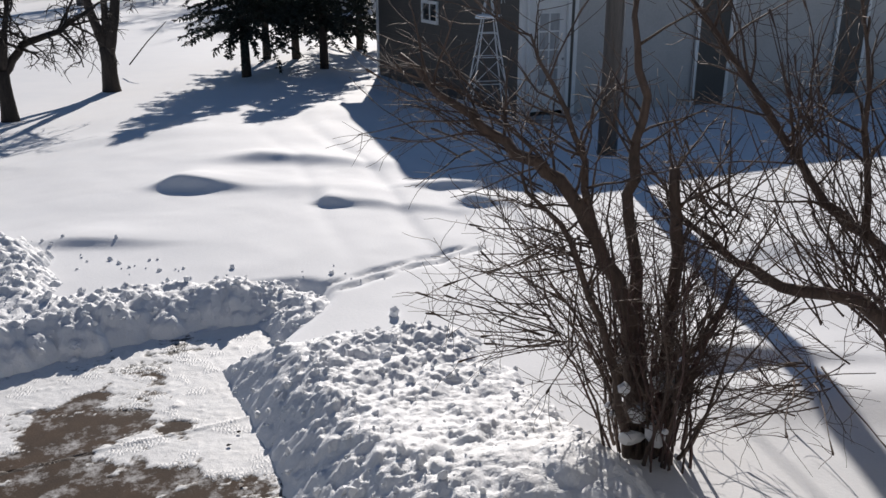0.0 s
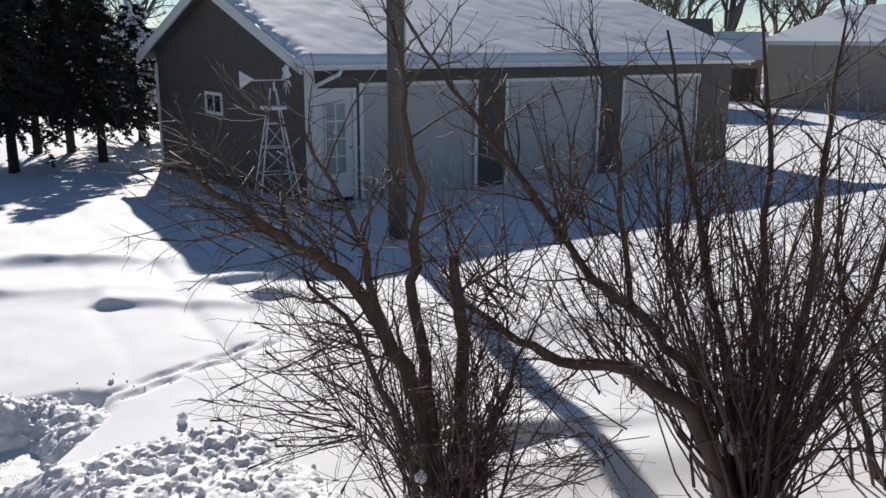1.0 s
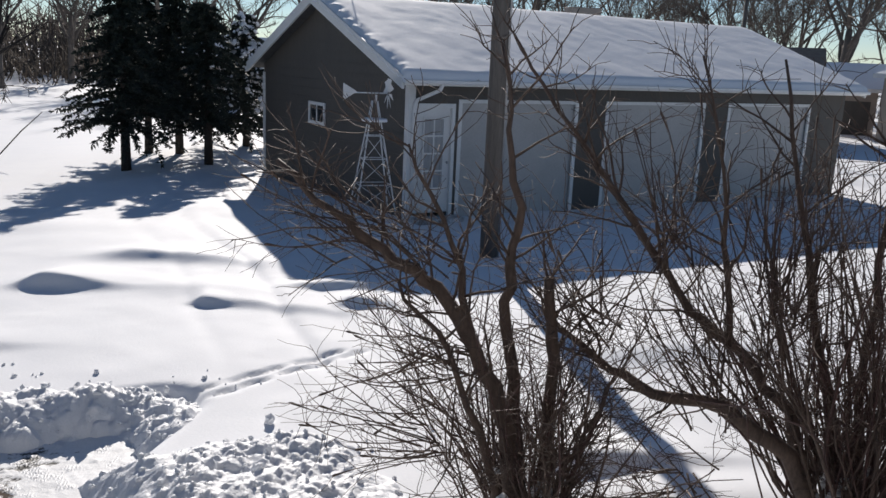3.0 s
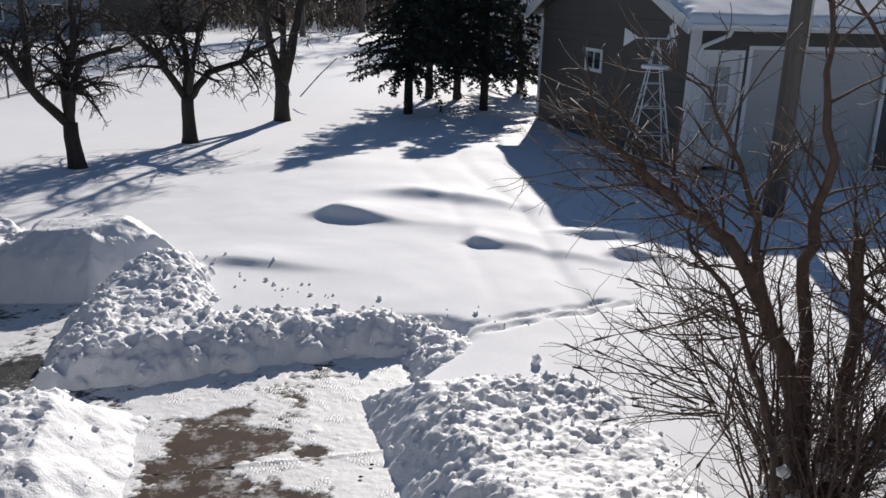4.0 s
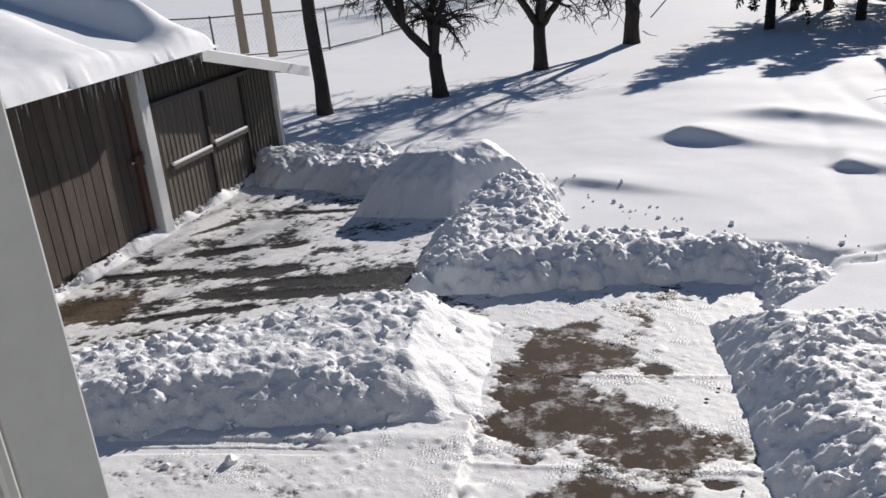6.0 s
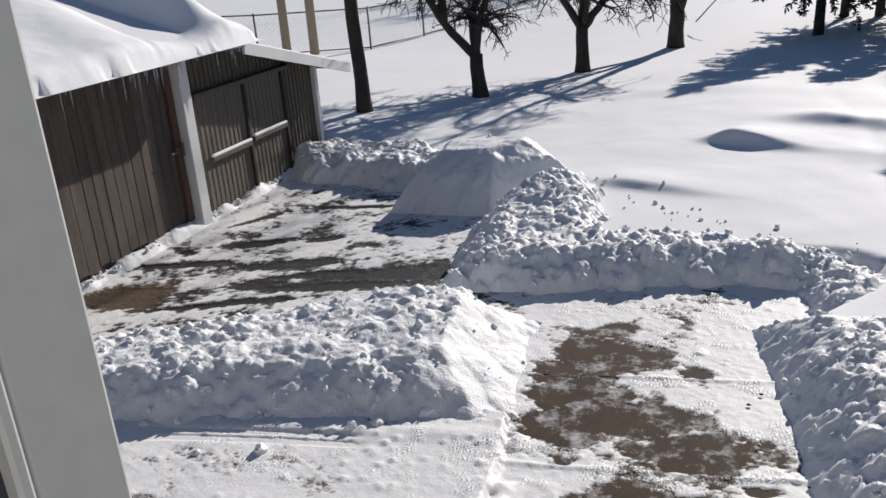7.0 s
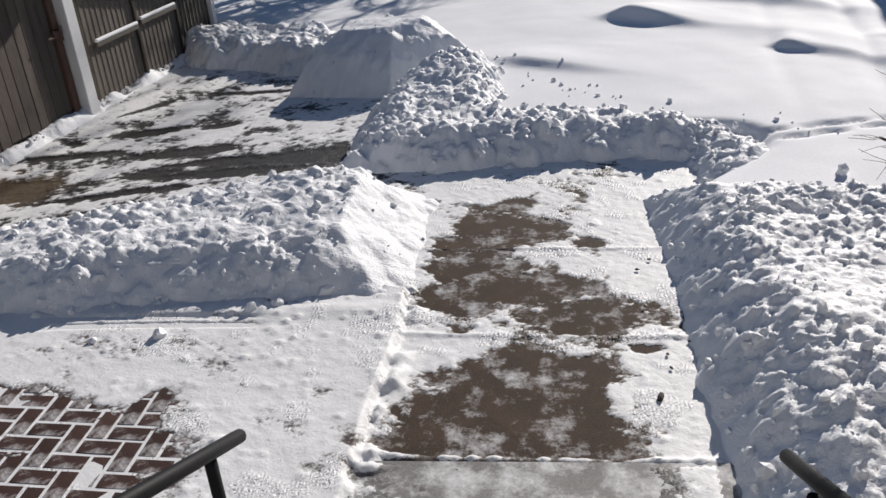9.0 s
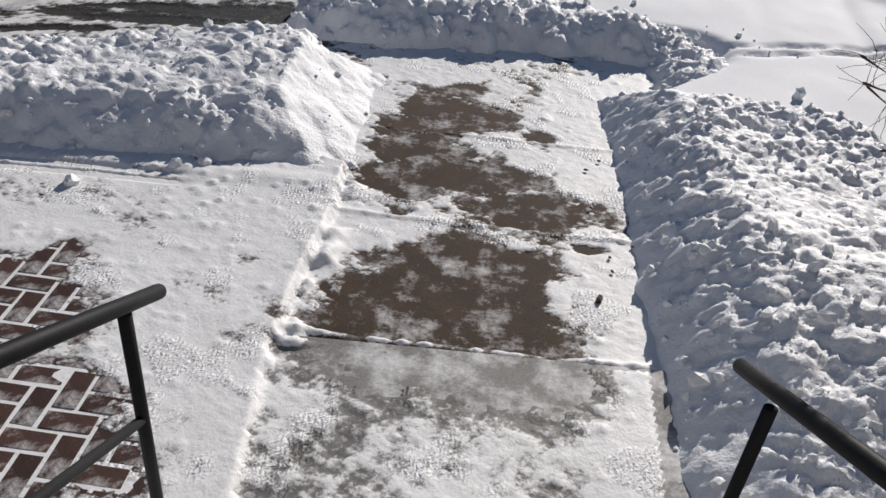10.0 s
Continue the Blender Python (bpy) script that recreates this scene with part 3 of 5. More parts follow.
snow_bank("tall smooth heap of ploughed snow by the drive", PILE, lambda x, y: 0.6, lambda x, y: 0.6 - 0.2 * smooth((x + 4.6) / 0.5), 0.5, 17, 90, 0.022, 0.9, 0.2, 0.5)
BACK = [(-9.0, 7.9), (-8.3, 7.55), (-7.4, 7.7), (-6.6, 7.6), (-5.9, 7.6), (-5.8, 8.6), (-7.2, 9.2), (-9.1, 9.1)]
snow_bank("low bank of snow pushed against the shed's corner", BACK, lambda x, y: 0.32 + 0.22 * fbm(x * 1.6, y * 1.6, 2, 4), 0.5, 1.4, 23, 160, 0.022, 0.9, 0.5)

# lumps that rolled down on to the patio
FOOT_CLODS = [(-3.08, 3.08, 0.040), (-3.19, 2.97, 0.045), (-3.49, 2.55, 0.045), (-4.32, 2.48, 0.050), (-4.68, 2.26, 0.050), (-3.80, 2.33, 0.030), (-2.91, 3.33, 0.050)]
# clods thrown on to the lawn beyond the ridges
rng = random.Random(5)
spots = []
for k in range(45):
    t = rng.random()
    x = -4.0 + 3.4 * t + rng.gauss(0, 0.15)
    y = 7.6 - 0.8 * t - 0.5 * math.sin(t * 3) + abs(rng.gauss(0, 0.22))
    r = 0.009 + 0.022 * rng.random() ** 3
    spots.append((x, y, on_lawn(x, y) + r * 0.3, r))
for k in range(40):
    x, y = rng.uniform(-0.6, 0.9), rng.uniform(4.9, 5.9)
    r = 0.009 + 0.022 * rng.random() ** 3
    spots.append((x, y, on_lawn(x, y) + r * 0.3, r))
spots.append((-0.38, 6.02, on_lawn(-0.38, 6.02) + 0.03, 0.05))
for x, y, r in FOOT_CLODS:
    spots.append((x, y, 0.06 + r * 0.25, r))
loose = clod_mesh("snow_clods", spots, SNOW_LUMPY, None, 9)
tagged(loose, "small loose clods of snow scattered on the lawn", "snow clods", kind="stuff")


LITTER = [(-1.33, 4.41), (-1.16, 4.03), (-0.84, 3.27), (-0.91, 3.63), (-0.86, 3.52), (-1.30, 4.56), (-0.84, 3.79)]
for k, (x, y) in enumerate(LITTER):
    crumb = clod_mesh("dead_leaf", [(0, 0, 0, 0.028 if k == 2 else 0.012)], BARK, None, 40 + k)
    crumb.matrix_world = pose(x, y, 0.018, 0, 0, 40 * k) @ Matrix.Diagonal((1.3, 0.8, 0.45, 1))
    tagged(crumb, "small curled brown leaf on the snowy walk", "leaf", "leaves dropped on the walk")
    del crumb["kind"]


# ---- long outbuilding with three bays ----
GARAGE_AT, GARAGE_YAW = (1.32, 14.74, 0.03), 23.7
LONG, DEEP, EAVE, RIDGE = 13.5, 8.3, 2.45, 4.1


def roof_z(y):
    return EAVE + 0.09 + (RIDGE - EAVE - 0.09) * (1 - abs(y - DEEP / 2) / (DEEP / 2))


def garage():
    g = thing("garage", GARAGE_AT, GARAGE_YAW, "long low dark-sided garage with three pale bays and snowy gable roof", "garage")
    x0, x1, y0, y1, bot = 0.32, LONG - 0.3, 0.35, DEEP - 0.35, -0.7
    for a, b in ((x0 + 0.12, 0.46), (1.29, 1.4), (4.26, 5.05), (8.0, 8.81), (11.81, x1)):
        part("pier", one_box((a, y0, bot), (b, y0 + 0.14, EAVE)), SIDING, g)
    for a, b, z in ((0.46, 1.29, 2.05), (1.4, 4.26, 2.12), (5.05, 8.0, 2.12), (8.81, 11.81, 2.12)):
        part("lintel", one_box((a, y0, z), (b, y0 + 0.14, EAVE)), SIDING, g)
    for name, xa in (("gable_wall", x0), ("gable_wall", x1 - 0.14)):
        V = [(xa + dx, y, z) for dx in (0, 0.14) for y, z in ((y0 + 0.14, bot), (y1, bot), (y1, roof_z(y1) - 0.12), (DEEP / 2, roof_z(DEEP / 2) - 0.12), (y0 + 0.14, roof_z(y0 + 0.14) - 0.12))]
        Fc = [(0, 1, 2, 3, 4), (9, 8, 7, 6, 5)] + [(i, (i + 1) % 5, 5 + (i + 1) % 5, 5 + i) for i in range(5)]
        w = link_mesh(name, V, Fc, SIDING, g)
        lap = bmesh.new()
        if xa == x0:
            for k in range(20):
                z = -0.1 + k * 0.2
                half = DEEP / 2 - 0.36 if z < 2.3 else (3.7 - z) / (3.7 - 2.3) * (DEEP / 2 - 0.4)
                if half > 0.1:
                    box(lap, (xa - 0.012, DEEP / 2 - half, z), (xa + 0.004, DEEP / 2 + half, z + 0.012))
            part("siding_lap", lap, SIDING, w)
    part("back_wall", one_box((x0 + 0.14, y1 - 0.14, bot), (x1 - 0.14, y1, EAVE)), SIDING, g)
    part("corner_trim", one_box((x0 - 0.03, y0 - 0.03, bot), (x0 + 0.12, y0 + 0.1, EAVE), 0.004), WHITE, g, "white corner board")
    part("corner_trim", one_box((x0 - 0.03, y1 - 0.09, bot), (x0 + 0.1, y1 + 0.03, EAVE - 0.1), 0.004), WHITE, g)
    # bays
    for a, b in ((1.4, 4.26), (5.05, 8.0), (8.81, 11.81)):
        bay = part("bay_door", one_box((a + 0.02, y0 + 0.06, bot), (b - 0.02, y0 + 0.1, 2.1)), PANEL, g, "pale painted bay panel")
        fr = bmesh.new()
        box(fr, (a - 0.02, y0 - 0.015, bot), (a + 0.06, y0 + 0.03, 2.15), None, 0.004)
        box(fr, (b - 0.06, y0 - 0.015, bot), (b + 0.02, y0 + 0.03, 2.15), None, 0.004)
        box(fr, (a + 0.06, y0 - 0.013, 2.08), (b - 0.06, y0 + 0.03, 2.15), None, 0.004)
        part("frame", fr, WHITE, bay)
        for k in range(1, 4):
            z = -0.05 + k * 0.52
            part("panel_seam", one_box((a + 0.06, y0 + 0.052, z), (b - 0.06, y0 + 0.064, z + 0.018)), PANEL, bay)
        if a == 1.4:
            part("panel_edge", one_box((a + 0.72, y0 + 0.05, bot), (a + 0.76, y0 + 0.068, 2.08)), SIDING, bay)
    # entrance door
    door = part("door", one_box((0.5, y0 + 0.05, 0.03), (1.25, y0 + 0.09, 2.0), 0.006), WHITE, g, "white door with a nine-light window")
    fr = bmesh.new()
    box(fr, (0.44, y0 - 0.02, -0.1), (0.51, y0 + 0.06, 2.07), None, 0.004)
    box(fr, (1.24, y0 - 0.02, -0.1), (1.31, y0 + 0.06, 2.07), None, 0.004)
    box(fr, (0.51, y0 - 0.018, 1.99), (1.24, y0 + 0.06, 2.07), None, 0.004)
    part("door_frame", fr, WHITE, door)
    pane = part("pane", one_box((0.66, y0 + 0.03, 0.5), (1.1, y0 + 0.052, 1.8)), CURTAIN, door, "glass with a pale curtain behind")
    mun = bmesh.new()
    for k in range(3):
        x = 0.66 + k * 0.22
        box(mun, (x - 0.014, y0 + 0.02, 0.48), (x + 0.014, y0 + 0.03, 1.82))
    for k in range(5):
        z = 0.5 + k * 0.325
        box(mun, (0.645, y0 + 0.016, z - 0.014), (1.115, y0 + 0.026, z + 0.014))
    part("muntin", mun, WHITE, door)
    part("door_knob", one_box((1.17, y0 + 0.0, 0.95), (1.21, y0 + 0.05, 1.0), 0.012), GALV, door)
    part("door_step", one_box((0.4, y0 - 0.35, -0.4), (1.4, y0 - 0.03, -0.02), 0.01), GREYCON, g)
    # gable window
    win = part("window", one_box((x0 - 0.012, 4.12, 1.4), (x0 + 0.02, 4.88, 1.75)), GLASS, g)
    fr = bmesh.new()
    for lo, hi in (((x0 - 0.04, 4.05, 1.33), (x0 - 0.002, 4.12, 1.82)), ((x0 - 0.04, 4.88, 1.33), (x0 - 0.002, 4.95, 1.82)),
                   ((x0 - 0.038, 4.12, 1.75), (x0 - 0.002, 4.88, 1.82)), ((x0 - 0.038, 4.12, 1.33), (x0 - 0.002, 4.88, 1.4)), ((x0 - 0.03, 4.48, 1.4), (x0 - 0.014, 4.52, 1.75))):
        box(fr, lo, hi, None, 0.003)
    part("window_frame", fr, WHITE, win)
    # roof
    for side in (0, 1):
        ya, yb = (0.0, DEEP / 2) if side == 0 else (DEEP, DEEP / 2)
        V = [(x, y, roof_z(y) + dz) for x in (0, LONG) for y, dz in ((ya, -0.1), (yb, -0.1), (yb, 0.0), (ya, 0.0))]
        Fc = [(0, 1, 2, 3), (7, 6, 5, 4), (0, 4, 5, 1), (1, 5, 6, 2), (2, 6, 7, 3), (3, 7, 4, 0)]
        roof = link_mesh("roof", V, Fc, SHINGLE, g)
        V = [(x, y, roof_z(y) + dz) for x in (-0.03, 0.02) for y, dz in ((ya, -0.2), (yb, -0.2), (yb, 0.03), (ya, 0.03))]
        link_mesh("rake_board", V, Fc, WHITE, roof, "white barge board")
        V = [(x + LONG, y, z) for x, y, z in V]
        link_mesh("rake_board", V, Fc, WHITE, roof)
    part("fascia", one_box((0.02, -0.03, EAVE - 0.05), (LONG, 0.02, EAVE + 0.1), 0.004), WHITE, g, "white eaves board")
    part("soffit", one_box((0.03, 0.025, EAVE - 0.04), (LONG - 0.02, 0.347, EAVE - 0.012)), SIDING, g)
    gut = bmesh.new()
    box(gut, (0.0, -0.14, EAVE - 0.02), (LONG, -0.032, EAVE + 0.06), None, 0.015)
    part("gutter", gut, WHITE, g, "white gutter along the eaves")
    tube_part("downspout", [([(0.75, -0.08, EAVE - 0.02), (0.72, -0.05, EAVE - 0.12), (0.46, 0.3, EAVE - 0.32), (0.40, 0.3, EAVE - 0.42), (0.40, 0.3, -0.1)], [0.04] * 5, 6)], WHITE, g, "white downspout")

    # snow on the roof
    def top(x, y):
        t = 0.10 + 0.03 * fbm(x * 0.9, y * 0.9, 3, 6) + 0.015 * fbm(x * 4, y * 4, 3, 8)
        e = np.minimum(np.minimum(x + 0.02, LONG - x + 0.02), np.minimum(y + 0.06, DEEP + 0.06 - y)) + 0.06 * fbm(x * 3, y * 3, 3, 12)
        edge = np.clip(e / 0.14, 0, 1)
        zz = EAVE + 0.09 + (RIDGE - EAVE - 0.09) * (1 - np.sqrt((y - DEEP / 2) ** 2 + 0.04) / (DEEP / 2))
        bareband = smooth((0.34 - x) / 0.3) * smooth((fbm(x * 5, y * 5, 3, 17) + 0.05) / 0.12) * 0.05
        return zz + 0.012 + t * np.sqrt(1 - (1 - edge) ** 2) - 0.02 * (edge <= 0) - bareband
    sheet("roof_snow", np.arange(-0.04, LONG + 0.05, 0.07), np.arange(-0.08, DEEP + 0.09, 0.07), top, SNOW, g)["label"] = "wind-smoothed snow on the roof"
    return g


garage()


# ---- low shed by the drive, with sliding doors ----
SHED_AT, SHED_YAW = (-8.13, 5.85, 0.0), 15.5


def shed():
    """Local x points away from the drive, y along its face."""
    g = thing("shed", SHED_AT, SHED_YAW + 90, "low weathered board shed with sliding doors and snowy roof", "shed")
    # local axes: x runs along the face away from the camera, y runs back from the face
    bot, top = -0.75, 1.52

    def line(s):
        return 1.64 if s < 0.85 else 1.64 - (s - 0.85) * 0.25

    # boards of the open-fronted near half
    rng = random.Random(2)
    x = -5.2
    wall = part("wall", one_box((-5.2, 0.05, bot), (-0.2, 0.12, 1.7)), SHEDWOOD, g)
    while x < -0.28:
        w = rng.uniform(0.13, 0.17)
        gap = rng.uniform(0.03, 0.09)
        b = part("board", one_box((x, 0.018 + rng.uniform(0, 0.008), -0.27 + gap), (min(x + w - 0.008, -0.27), 0.048, 1.7), 0.004), BOARD, wall)
        x += w
    part("door_post", one_box((-0.26, -0.02, bot), (-0.17, 0.1, 1.7), 0.006), REDWOOD, g, "red-brown timber jamb")
    part("post", one_box((-0.15, -0.12, bot), (0.02, 0.06, 1.72), 0.008), WHITE, g, "white painted corner post")
    la = bmesh.new()
    box(la, (-0.32, -0.05, 0.62), (-0.2, -0.022, 0.7), None, 0.005)
    box(la, (-0.24, -0.07, 0.58), (-0.2, -0.05, 0.74), None, 0.005)
    box(la, (-0.42, -0.06, 0.63), (-0.3, -0.045, 0.655), None, 0.004)
    part("latch", la, REDWOOD, g, "rusty hasp")
    # ribbed far half
    V = []
    for y in (0.05, 0.13):
        V += [(0.03, y, bot), (3.05, y, bot), (3.05, y, line(3.05) - 0.04), (1.0, y, line(1.0) - 0.04), (0.03, y, line(0.03) - 0.04)]
    Fc = [(4, 3, 2, 1, 0), (5, 6, 7, 8, 9)] + [(i, (i + 1) % 5, 5 + (i + 1) % 5, 5 + i) for i in range(5)]
    wall2 = link_mesh("wall", V, Fc, SHEDWOOD, g, "olive-brown ribbed board wall")
    for k in range(32):
        s = 0.06 + k * 0.094
        part("batten", one_box((s, 0.036, 1.16), (s + 0.022, 0.052, line(s) - 0.05)), SHEDWOOD, wall2)
        if s > 2.2:
            part("batten", one_box((s, 0.036, bot), (s + 0.022, 0.052, 1.15)), SHEDWOOD, wall2)
    for a, b in ((0.2, 1.2), (1.22, 2.12)):
        d = part("sliding_door", one_box((a, -0.005, -0.24), (b, 0.03, 1.14), 0.004), DOORWOOD, g, "olive-brown board sliding door")
        for k in range(int((b - a) / 0.094)):
            part("batten", one_box((a + 0.02 + k * 0.094, -0.012, -0.23), (a + 0.036 + k * 0.094, -0.003, 1.13)), DOORWOOD, d)
        part("rail", one_box((a + 0.12 if a < 1 else a + 0.02, -0.06, 0.36 if a < 1 else 0.39), (b - 0.03 if a < 1 else b - 0.06, -0.02, 0.41 if a < 1 else 0.44), 0.004), SHEDWOOD, d)
        part("rail_snow", one_box((a + 0.12 if a < 1 else a + 0.02, -0.066, 0.412 if a < 1 else 0.442), (b - 0.03 if a < 1 else b - 0.06, -0.02, 0.45 if a < 1 else 0.48), 0.012), SNOW, d, "line of snow lying on the rail")
        part("stile", one_box((b - 0.045, -0.045, -0.26), (b + 0.005, -0.006, 1.14), 0.004), BARK, d, "dark stile")
    part("track", one_box((0.15, -0.05, 1.145), (2.35, 0.034, 1.2), 0.006), SIDING, g, "dark door track")
    part("corner_trim", one_box((3.03, -0.02, bot), (3.11, 0.14, line(3.05) - 0.03), 0.005), WHITE, g)
    part("sill", one_box((0.1, -0.07, -0.45), (3.0, 0.03, -0.26), 0.01), GREYCON, g)
    # end and back
    part("end_wall", one_box((3.0, 0.14, bot), (3.08, 5.0, 0.98)), SHEDWOOD, g)
    # near roof: rises back from the eaves
    slope = 0.25
    V = [(x, y, 1.74 + (y + 0.35) * slope + dz) for x in (-5.6, 0.85) for y, dz in ((-0.35, -0.07), (5.2, -0.07), (5.2, 0.0), (-0.35, 0.0))]
    Fq = [(0, 1, 2, 3), (7, 6, 5, 4), (0, 4, 5, 1), (1, 5, 6, 2), (2, 6, 7, 3), (3, 7, 4, 0)]
    roof = link_mesh("roof", V, Fq, SHINGLE, g)
    part("eaves_board", one_box((-5.6, -0.375, 1.655), (0.85, -0.352, 1.745), 0.004), WHITE, roof)
    part("end_board", one_box((0.852, -0.36, 1.62), (0.875, 0.6, 1.8), 0.004), WHITE, roof)
    # lean-to roof: falls along the face
    V = [(s, y, line(s) + 0.02 + dz) for s in (0.88, 3.56) for y, dz in ((-0.3, -0.05), (4.8, -0.05), (4.8, 0.0), (-0.3, 0.0))]
    lean = link_mesh("lean_to_roof", V, Fq, SHINGLE, g)
    V = [(s, y, line(s) + 0.02 + dz) for s in (0.88, 3.58) for y, dz in ((-0.335, -0.11), (-0.302, -0.11), (-0.302, 0.03), (-0.335, 0.03))]
    link_mesh("barge_board", V, Fq, WHITE, lean, "pale barge board")
    sheet("roof_snow", np.arange(0.9, 3.53, 0.06), np.arange(-0.3, 4.7, 0.08),
          lambda s, y: 1.64 - (s - 0.85) * 0.25 + 0.03 + 0.06 * np.sqrt(np.clip(np.minimum(np.minimum(y + 0.32, 3.7 - s), 1) / 0.12, 0, 1)), SNOW, lean)

    def top(x, y):
        e = np.minimum(np.minimum(0.95 - x, y + 0.47), 1.0) + 0.09 * fbm(x * 2.2, y * 2.2, 4, 3)
        edge = np.clip(e / 0.16, 0, 1)
        back = y + 0.3
        crest = np.exp(-((x - 0.5 - 0.1 * back) / 0.28) ** 2) * (0.1 + 0.2 * smooth(back / 0.6))
        scoop = np.exp(-((x + 0.25 - 0.3 * back) / 0.42) ** 2) * (0.06 + 0.12 * smooth(back / 0.5))
        drift = 0.13 + crest - scoop + 0.05 * np.exp(-((x + 1.2 - 0.4 * back) / 0.5) ** 2) + 0.05 * fbm(x * 1.4, y * 1.4, 4, 14)
        drift = drift - 0.02 * np.exp(-((x + 0.75 - 0.55 * back) / 0.05) ** 2)
        return 1.76 + (y + 0.35) * slope + np.maximum(drift, 0.05) * np.sqrt(1 - (1 - edge) ** 2) - 0.03 * (edge <= 0)
    sheet("roof_snow", np.arange(-5.6, 1.06, 0.03), np.arange(-0.52, 5.2, 0.04), top, SNOW, g)["label"] = "thick wind-carved snow on the roof"
    # icicles
    for k in range(46):
        s = rng.choice((rng.uniform(-3.0, -0.3), rng.gauss(-0.75, 0.25), rng.gauss(0.75, 0.2)))
        s = min(max(s, -4.0), 0.8)
        ln = 0.04 + 0.24 * rng.random() ** 2.5
        tube_part("icicle", [([(s, -0.36 + rng.uniform(-0.01, 0.01), 1.66), (s, -0.36, 1.655 - ln * 0.5), (s, -0.36, 1.655 - ln)], [0.009, 0.006, 0.001], 5)], ICE, roof)
    # snow clinging along the foot
    sheet("foot_drift", np.arange(-4.8, 3.05, 0.025), np.arange(-0.2, 0.04, 0.02),
          lambda s, y: -0.33 + (0.05 + 0.12 * vnoise(s * 5, y * 3, 3) + 0.05 * fbm(s * 16, y * 16, 3, 6)) * smooth((y + 0.2 + 0.08 * fbm(s * 4, y, 2, 8)) / 0.2), SNOW_LUMPY, g)
    spots = [(rng.uniform(-4.5, 3), 0.01 - 0.08 * rng.random(), -0.26 + 0.05 * rng.random(), 0.008 + 0.02 * rng.random()) for _ in range(200)]
    clod_mesh("foot_snow", spots, SNOW_LUMPY, g, 4)
    return g


shed()


# ---- trees and shrubs ----
def wander(rng, start, way, length, bend, steps, droop=0.0, lift=0.0):
    pts = [Vector(start)]
    d = Vector(way).normalized()
    for k in range(steps):
        d = (d + Vector((rng.gauss(0, bend), rng.gauss(0, bend), rng.gauss(0, bend) + lift - droop * (k / steps)))).normalized()
        pts.append(pts[-1] + d * length / steps)
    return pts


def taper(r0, r1, n):
    return [r0 + (r1 - r0) * k / (n - 1) for k in range(n)]


def branch_out(rng, paths, parent_path, radii, depth, count, length, spread, droop, lift, thin):
    """Side branches along a path, down to twigs."""
    n = len(parent_path)
    for _ in range(count):
        f = rng.uniform(0.25, 1.0) * (n - 1)
        i = min(int(f), n - 2)
        p = parent_path[i].lerp(parent_path[i + 1], f - i)
        along = (parent_path[i + 1] - parent_path[i]).normalized()
        out = Vector((rng.gauss(0, 1), rng.gauss(0, 1), rng.gauss(0, 0.7))).normalized()
        way = (along * (1 - spread) + out * spread + Vector((0, 0, lift))).normalized()
        ln = length * rng.uniform(0.5, 1.15)
        r = max(min(radii[i] * 0.55, thin * 3**depth), thin)
        steps = 5 if depth else 4
        pts = wander(rng, p, way, ln, 0.17, steps, droop, lift * 0.3)
        rad = taper(r, max(r * 0.35, thin * 0.6), steps + 1)
        paths.append((pts, rad, 5 if depth > 1 else 4 if depth else 3))
        if depth:
            branch_out(rng, paths, pts, rad, depth - 1, 5 if depth > 1 else 6, ln * 0.55, spread, droop, lift, thin)


def lawn_tree(at, limbs, label, seed, twig_len=0.9, droop=0.2, thin=0.006, count=9, depth=2, base_r=0.14, lift=0.0, spread=0.6):
    """A bare tree: limbs are lists of points with their first and last radius, from the ground up."""
    t = thing("tree", at, 0, label, "tree", "bare trees on the lawn")
    rng = random.Random(seed)
    twigs = []
    for k, (pts, r0, r1) in enumerate(limbs):
        P = [Vector(p) for p in pts]
        fine = []
        for a, b in zip(P, P[1:]):
            for q in range(4):
                w = a.lerp(b, q / 4)
                fine.append(w + Vector((rng.gauss(0, 0.012), rng.gauss(0, 0.012), 0)) * (0 if not fine else 1))
        fine.append(P[-1])
        rad = taper(r0, r1, len(fine))
        if k == 0:
            rad[0] *= 1.35
            rad[1] *= 1.1
        tube_part("trunk" if k == 0 else "limb", [(fine, rad, 10)], BARK, t)
        if k or len(limbs) == 1:
            branch_out(rng, twigs, fine, rad, depth, count, twig_len, spread, droop, lift, thin)
    tube_part("twigs", twigs, BARK, t, "fine bare twigs")["kind"] = "stuff"
    return t


def rel(at, pts):
    return [(x - at[0], y - at[1], z - at[2]) for x, y, z in pts]


